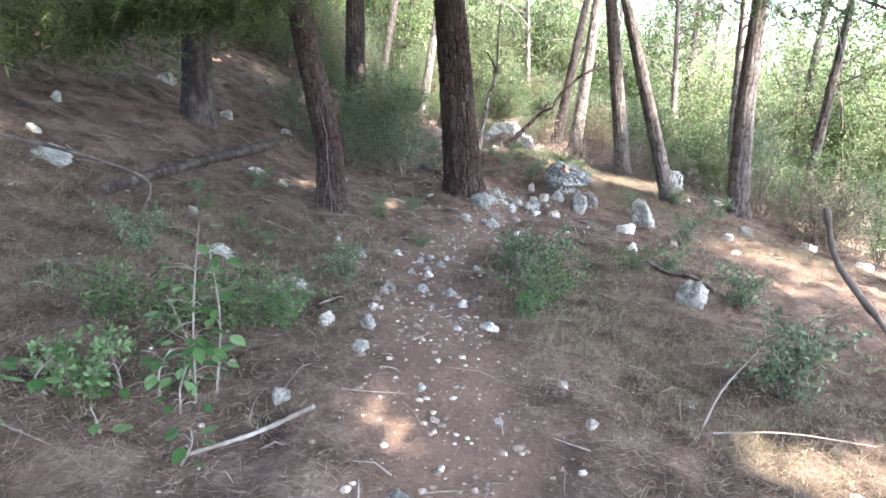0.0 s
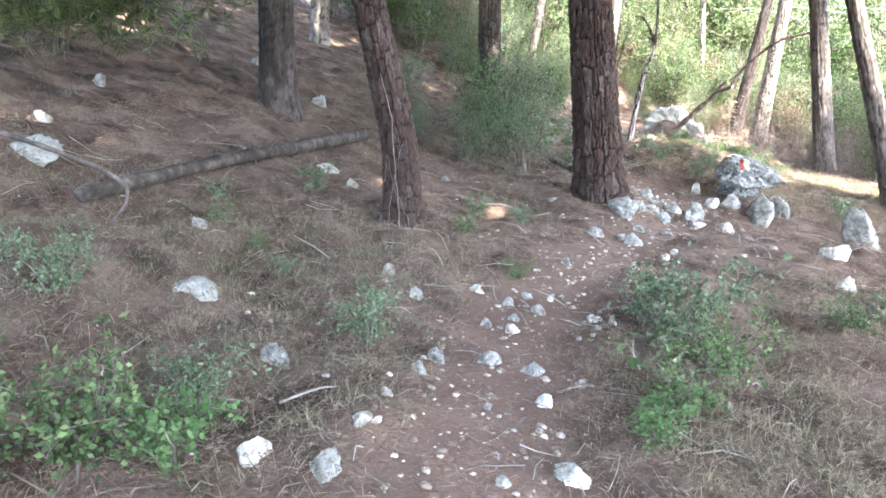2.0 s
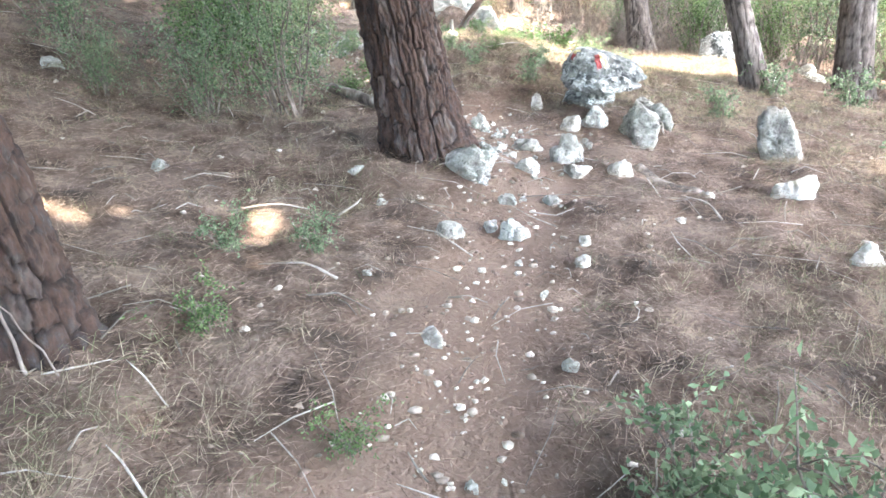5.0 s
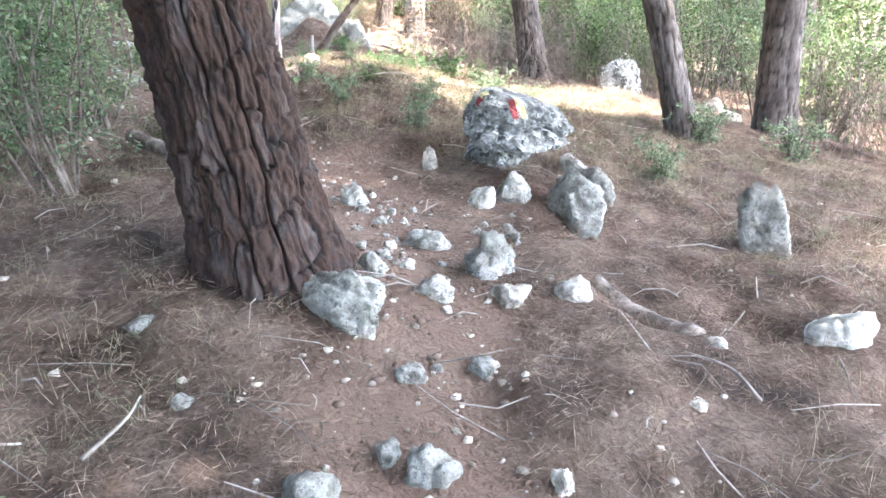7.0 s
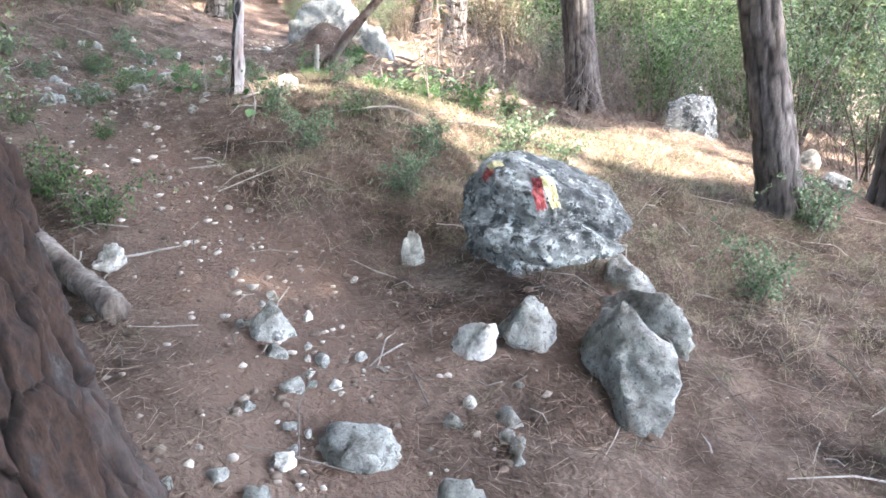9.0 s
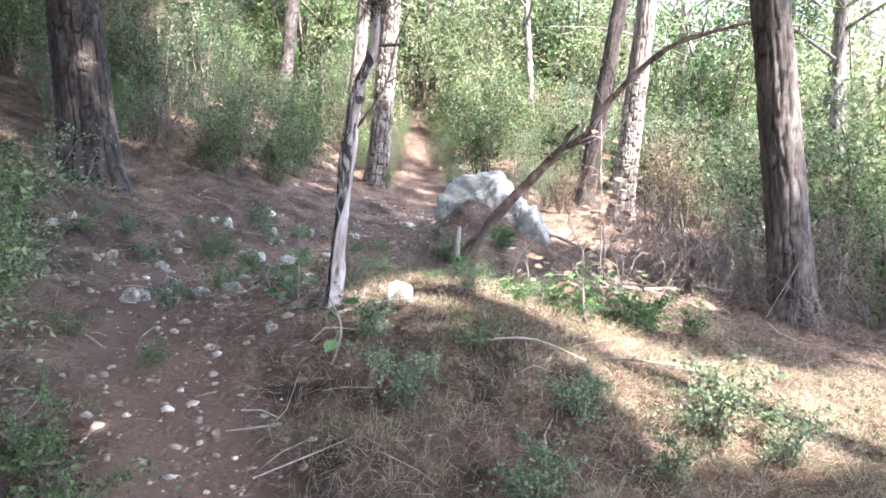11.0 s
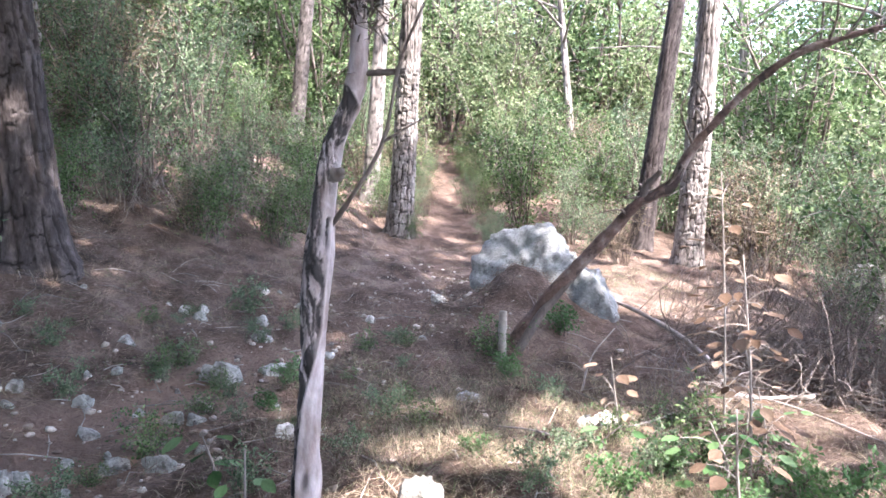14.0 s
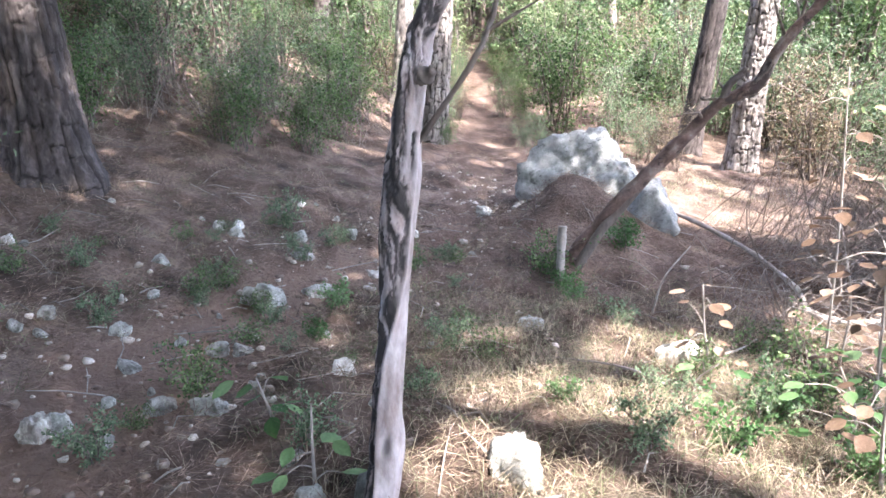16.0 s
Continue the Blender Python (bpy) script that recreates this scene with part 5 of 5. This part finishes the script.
PATCHES = [(-1.4, 5.6, 1.3, 0.9), (-2.4, 6.8, 1.0, 1.3), (1.2, 6.2, 1.1, 1.0), (2.1, 4.6, 1.2, 1.0), (1.55, 3.7, 0.35, 2.0), (1.0, 5.0, 0.8, 0.8), (-1.9, 7.4, 0.9, 0.7), (2.2, 8.2, 1.1, 0.9), (3.0, 14.6, 1.1, 2.6), (2.2, 14.4, 0.7, 1.6), (4.1, 13.2, 1.0, 0.9), (0.7, 16.2, 0.8, 1.4), (1.4, 15.4, 0.8, 1.2), (0.5, 16.9, 0.7, 1.2), (1.4, 16.8, 0.8, 1.2),
           (0.9, 14.9, 0.5, 0.8), (1.9, 17.0, 0.9, 0.9), (-2.2, 3.6, 1.2, 0.6), (-3.4, 4.6, 1.2, 0.5), (-0.9, 14.2, 0.8, 0.4), (-1.2, 16.8, 1.4, 0.35), (-3.5, 12.5, 1.5, 0.5), (2.2, 22.0, 1.0, 0.6), (-0.7, 10.5, 0.5, 0.9), (1.3, 14.0, 0.8, 1.6), (2.1, 13.5, 0.7, 1.3), (2.8, 13.2, 0.8, 1.1), (0.6, 13.8, 0.4, 0.8), (5.3, 11.5, 1.4, 0.7), (-5, 6, 2, 0.35), (-2.5, 20, 1.5, 0.3), (3.4, 11.0, 0.8, 0.6), (0.2, 18.6, 0.6, 0.4), (-1.4, 12.4, 0.8, 0.7)]


def grassiness(x, y):
    g = sum(a * np.exp(-((x - u) ** 2 + (y - v) ** 2) / s**2) for u, v, s, a in PATCHES)
    return np.clip(g, 0.05, 2.2) * (1 - trail_mask(x, y))


def grass(name, tufts, per, length, mat, label, seed):
    global rng
    rng = np.random.default_rng(seed)
    x, y = scatter(tufts * 6, -6, 7, 1, 24)
    keep = np.nonzero(rng.uniform(0, 1.5, len(x)) < grassiness(x, y))[0][:tufts]
    x, y = np.repeat(x[keep], per), np.repeat(y[keep], per)
    x, y = x + rng.normal(size=len(x)) * 0.035, y + rng.normal(size=len(x)) * 0.035
    base = np.stack([x, y, surface(x, y) - 0.01], -1)
    way = unit(rng.normal(size=(len(x), 3)) * np.array([0.55, 0.55, 0.15]) + np.array([0, 0, 0.75]))
    v, f = blades(base, way, length * rng.uniform(0.45, 1.25, len(x)), 0.0029, 0.6, 2)
    tagged(new(name, mesh_of(name, v, f, mat)), label, "grass", kind="stuff")


grass("dry_grass", 9800, 14, 0.25, GRASS, "thin dry tan grass on the forest floor", 91)
grass("green_grass", 3600, 11, 0.2, GREEN_GRASS, "thin olive green grass on the forest floor", 92)

# Fallen pine needles, in loose drifts.
rng = np.random.default_rng(93)
x, y = scatter(250000, -5.0, 5.5, 1.2, 20)
keep = rng.uniform(0, 1, len(x)) < 1 - 0.8 * trail_mask(x, y) ** 2
x, y = x[keep], y[keep]
x, y = np.repeat(x, 2), np.repeat(y, 2)
x, y = x + rng.normal(size=len(x)) * 0.03, y + rng.normal(size=len(x)) * 0.03
base = np.stack([x, y, surface(x, y) + rng.uniform(0.0, 0.035, len(x))], -1)
way = unit(rng.normal(size=(len(x), 3)) * np.array([1, 1, 0.28]) + np.array([0, 0, 0.1]))
v, f = small_leaves(base, way, rng.uniform(0.04, 0.12, len(x)), 0.0022)
tagged(new("pine_needles", mesh_of("pine_needles", v, f, NEEDLES)), "drifts of fallen brown pine needles", "needles", kind="stuff")

# Far woods that close the view all round.
rng = np.random.default_rng(94)
n = 30000
a, r = rng.uniform(0, 2 * np.pi, n), rng.uniform(38, 62, n)
x, y = 11 * 0 + r * np.cos(a), 12 + r * np.sin(a)
h = rng.uniform(0, 1, n) ** 1.3 * (5.0 + 3.0 * noise3(np.stack([a * 6, 0 * a, 0 * a], -1), 3))
centre = np.stack([x, y, ground_z(x, y) + h], -1)
v, f = leaves(centre, unit(rng.normal(size=(n, 3))), rng.uniform(0.6, 1.3, n), rng.uniform(0.35, 0.7, n))
tagged(new("far_woods", mesh_of("far_woods", v, f, LIT_LEAF)), "distant green woods beyond the thicket", "woods", kind="stuff")

# Small broken twigs and bark among the needles.
rng = np.random.default_rng(96)
x, y = scatter(1800, -4.5, 5, 1.5, 20)
a = rng.uniform(0, 2 * np.pi, len(x))
l = 0.04 + 0.2 * rng.uniform(0, 1, len(x)) ** 2
pieces = []
for k in range(len(x)):
    off = np.array([math.cos(a[k]) * l[k], math.sin(a[k]) * l[k]])
    ends = np.array([[x[k] - off[0], y[k] - off[1]], [x[k], y[k]], [x[k] + off[0], y[k] + off[1]]])
    line = np.column_stack([ends, surface(ends[:, 0], ends[:, 1]) + np.array([0.01, 0.03, 0.015])])
    pieces.append(tube(line + rng.normal(size=(3, 3)) * 0.01, np.array([0.004, 0.0035, 0.002]) * rng.uniform(0.6, 1.4), 3, False))
tagged(new("twig_litter", mesh_of("twig_litter", *join(*pieces), TWIG)), "small broken twigs among the needles", "twigs", kind="stuff")

# ---- trail stones ----
local = random.Random(17)
for k in range(85):
    if k < 55:
        x, y = local.uniform(-2.7, 0.2), local.uniform(14.6, 19.2)
    else:
        y = local.uniform(3.0, 12.6)
        x = float(trail_x(y)) + local.gauss(0, 0.33)
    w = 0.05 + 0.09 * local.random() ** 2
    pale = int(local.random() < 0.25)
    rock("limestone_rock", x, y, w, 0.55 * w, 700 + k, (LIME, WHITE_LIME)[pale], ("small grey limestone on the trail", "small white limestone on the trail")[pale], level=3, turn=53 * k % 360)
for k in range(30):
    x, y = local.gauss(0.62, 0.24), local.uniform(11.1, 12.7)
    if k > 22:
        x, y = local.gauss(1.35, 0.12), local.uniform(11.3, 11.8)
    w = 0.035 + 0.075 * local.random() ** 2
    pale = int(local.random() < 0.25)
    rock("limestone_rock", x, y, w, 0.5 * w, 900 + k, (LIME, WHITE_LIME)[pale], ("broken grey limestone in the rubble beside the trail", "broken pale limestone in the rubble beside the trail")[pale], level=3, turn=67 * k % 360, sink=0.4, rough=0.32, cuts=11)
PEBBLES = [rock_mesh((1, random.uniform(0.55, 0.9), random.uniform(0.35, 0.6)), 500 + k, PEBBLE, 2, 0.6, 7, 0.12) for k in range(15)]
rng = np.random.default_rng(95)


def pebble_places(n, y0, y1, wide):
    y = rng.uniform(y0, y1, n)
    x = trail_x(y) + rng.normal(size=n) * wide
    return x, y


x, y = pebble_places(300, 2.2, 13.5, 0.3)
zs = surface(x, y)
for k in range(300):
    s = 0.015 + 0.05 * random.random() ** 3
    ob = new("pebble", PEBBLES[k % 15])
    ob.matrix_basis = pose(x[k], y[k], zs[k] + 0.1 * s, random.uniform(-35, 35), random.uniform(-35, 35), random.uniform(0, 360)) @ Matrix.Diagonal((s, s, s, 1))
    tagged(ob, "small pale limestone pebble on the trail", "pebble", "trail pebbles")
d1, f1 = ICO[1]
x1, y1 = pebble_places(1500, 1.5, 14, 0.34)
x2, y2 = pebble_places(1000, 13.8, 22, 0.5)
x3, y3 = scatter(900, -4, 5, 2, 19)
x, y = np.concatenate([x1, x2, x3]), np.concatenate([y1, y2, y3])
size = 0.006 + 0.022 * rng.uniform(0, 1, len(x)) ** 2.5
size[1500:2500] *= 1.3
v = (d1[None] * (1 + 0.25 * rng.normal(size=(len(x), len(d1), 1))) * size[:, None, None] * np.array([1, 0.8, 0.6]) + np.stack([x, y, surface(x, y) + 0.15 * size], -1)[:, None]).reshape(-1, 3)
f = (f1[None] + np.arange(len(x))[:, None, None] * len(d1)).reshape(-1, 3)
tagged(new("gravel", mesh_of("gravel", v, f, GRAVEL)), "pale limestone gravel strewn on the trail", "gravel", kind="stuff")
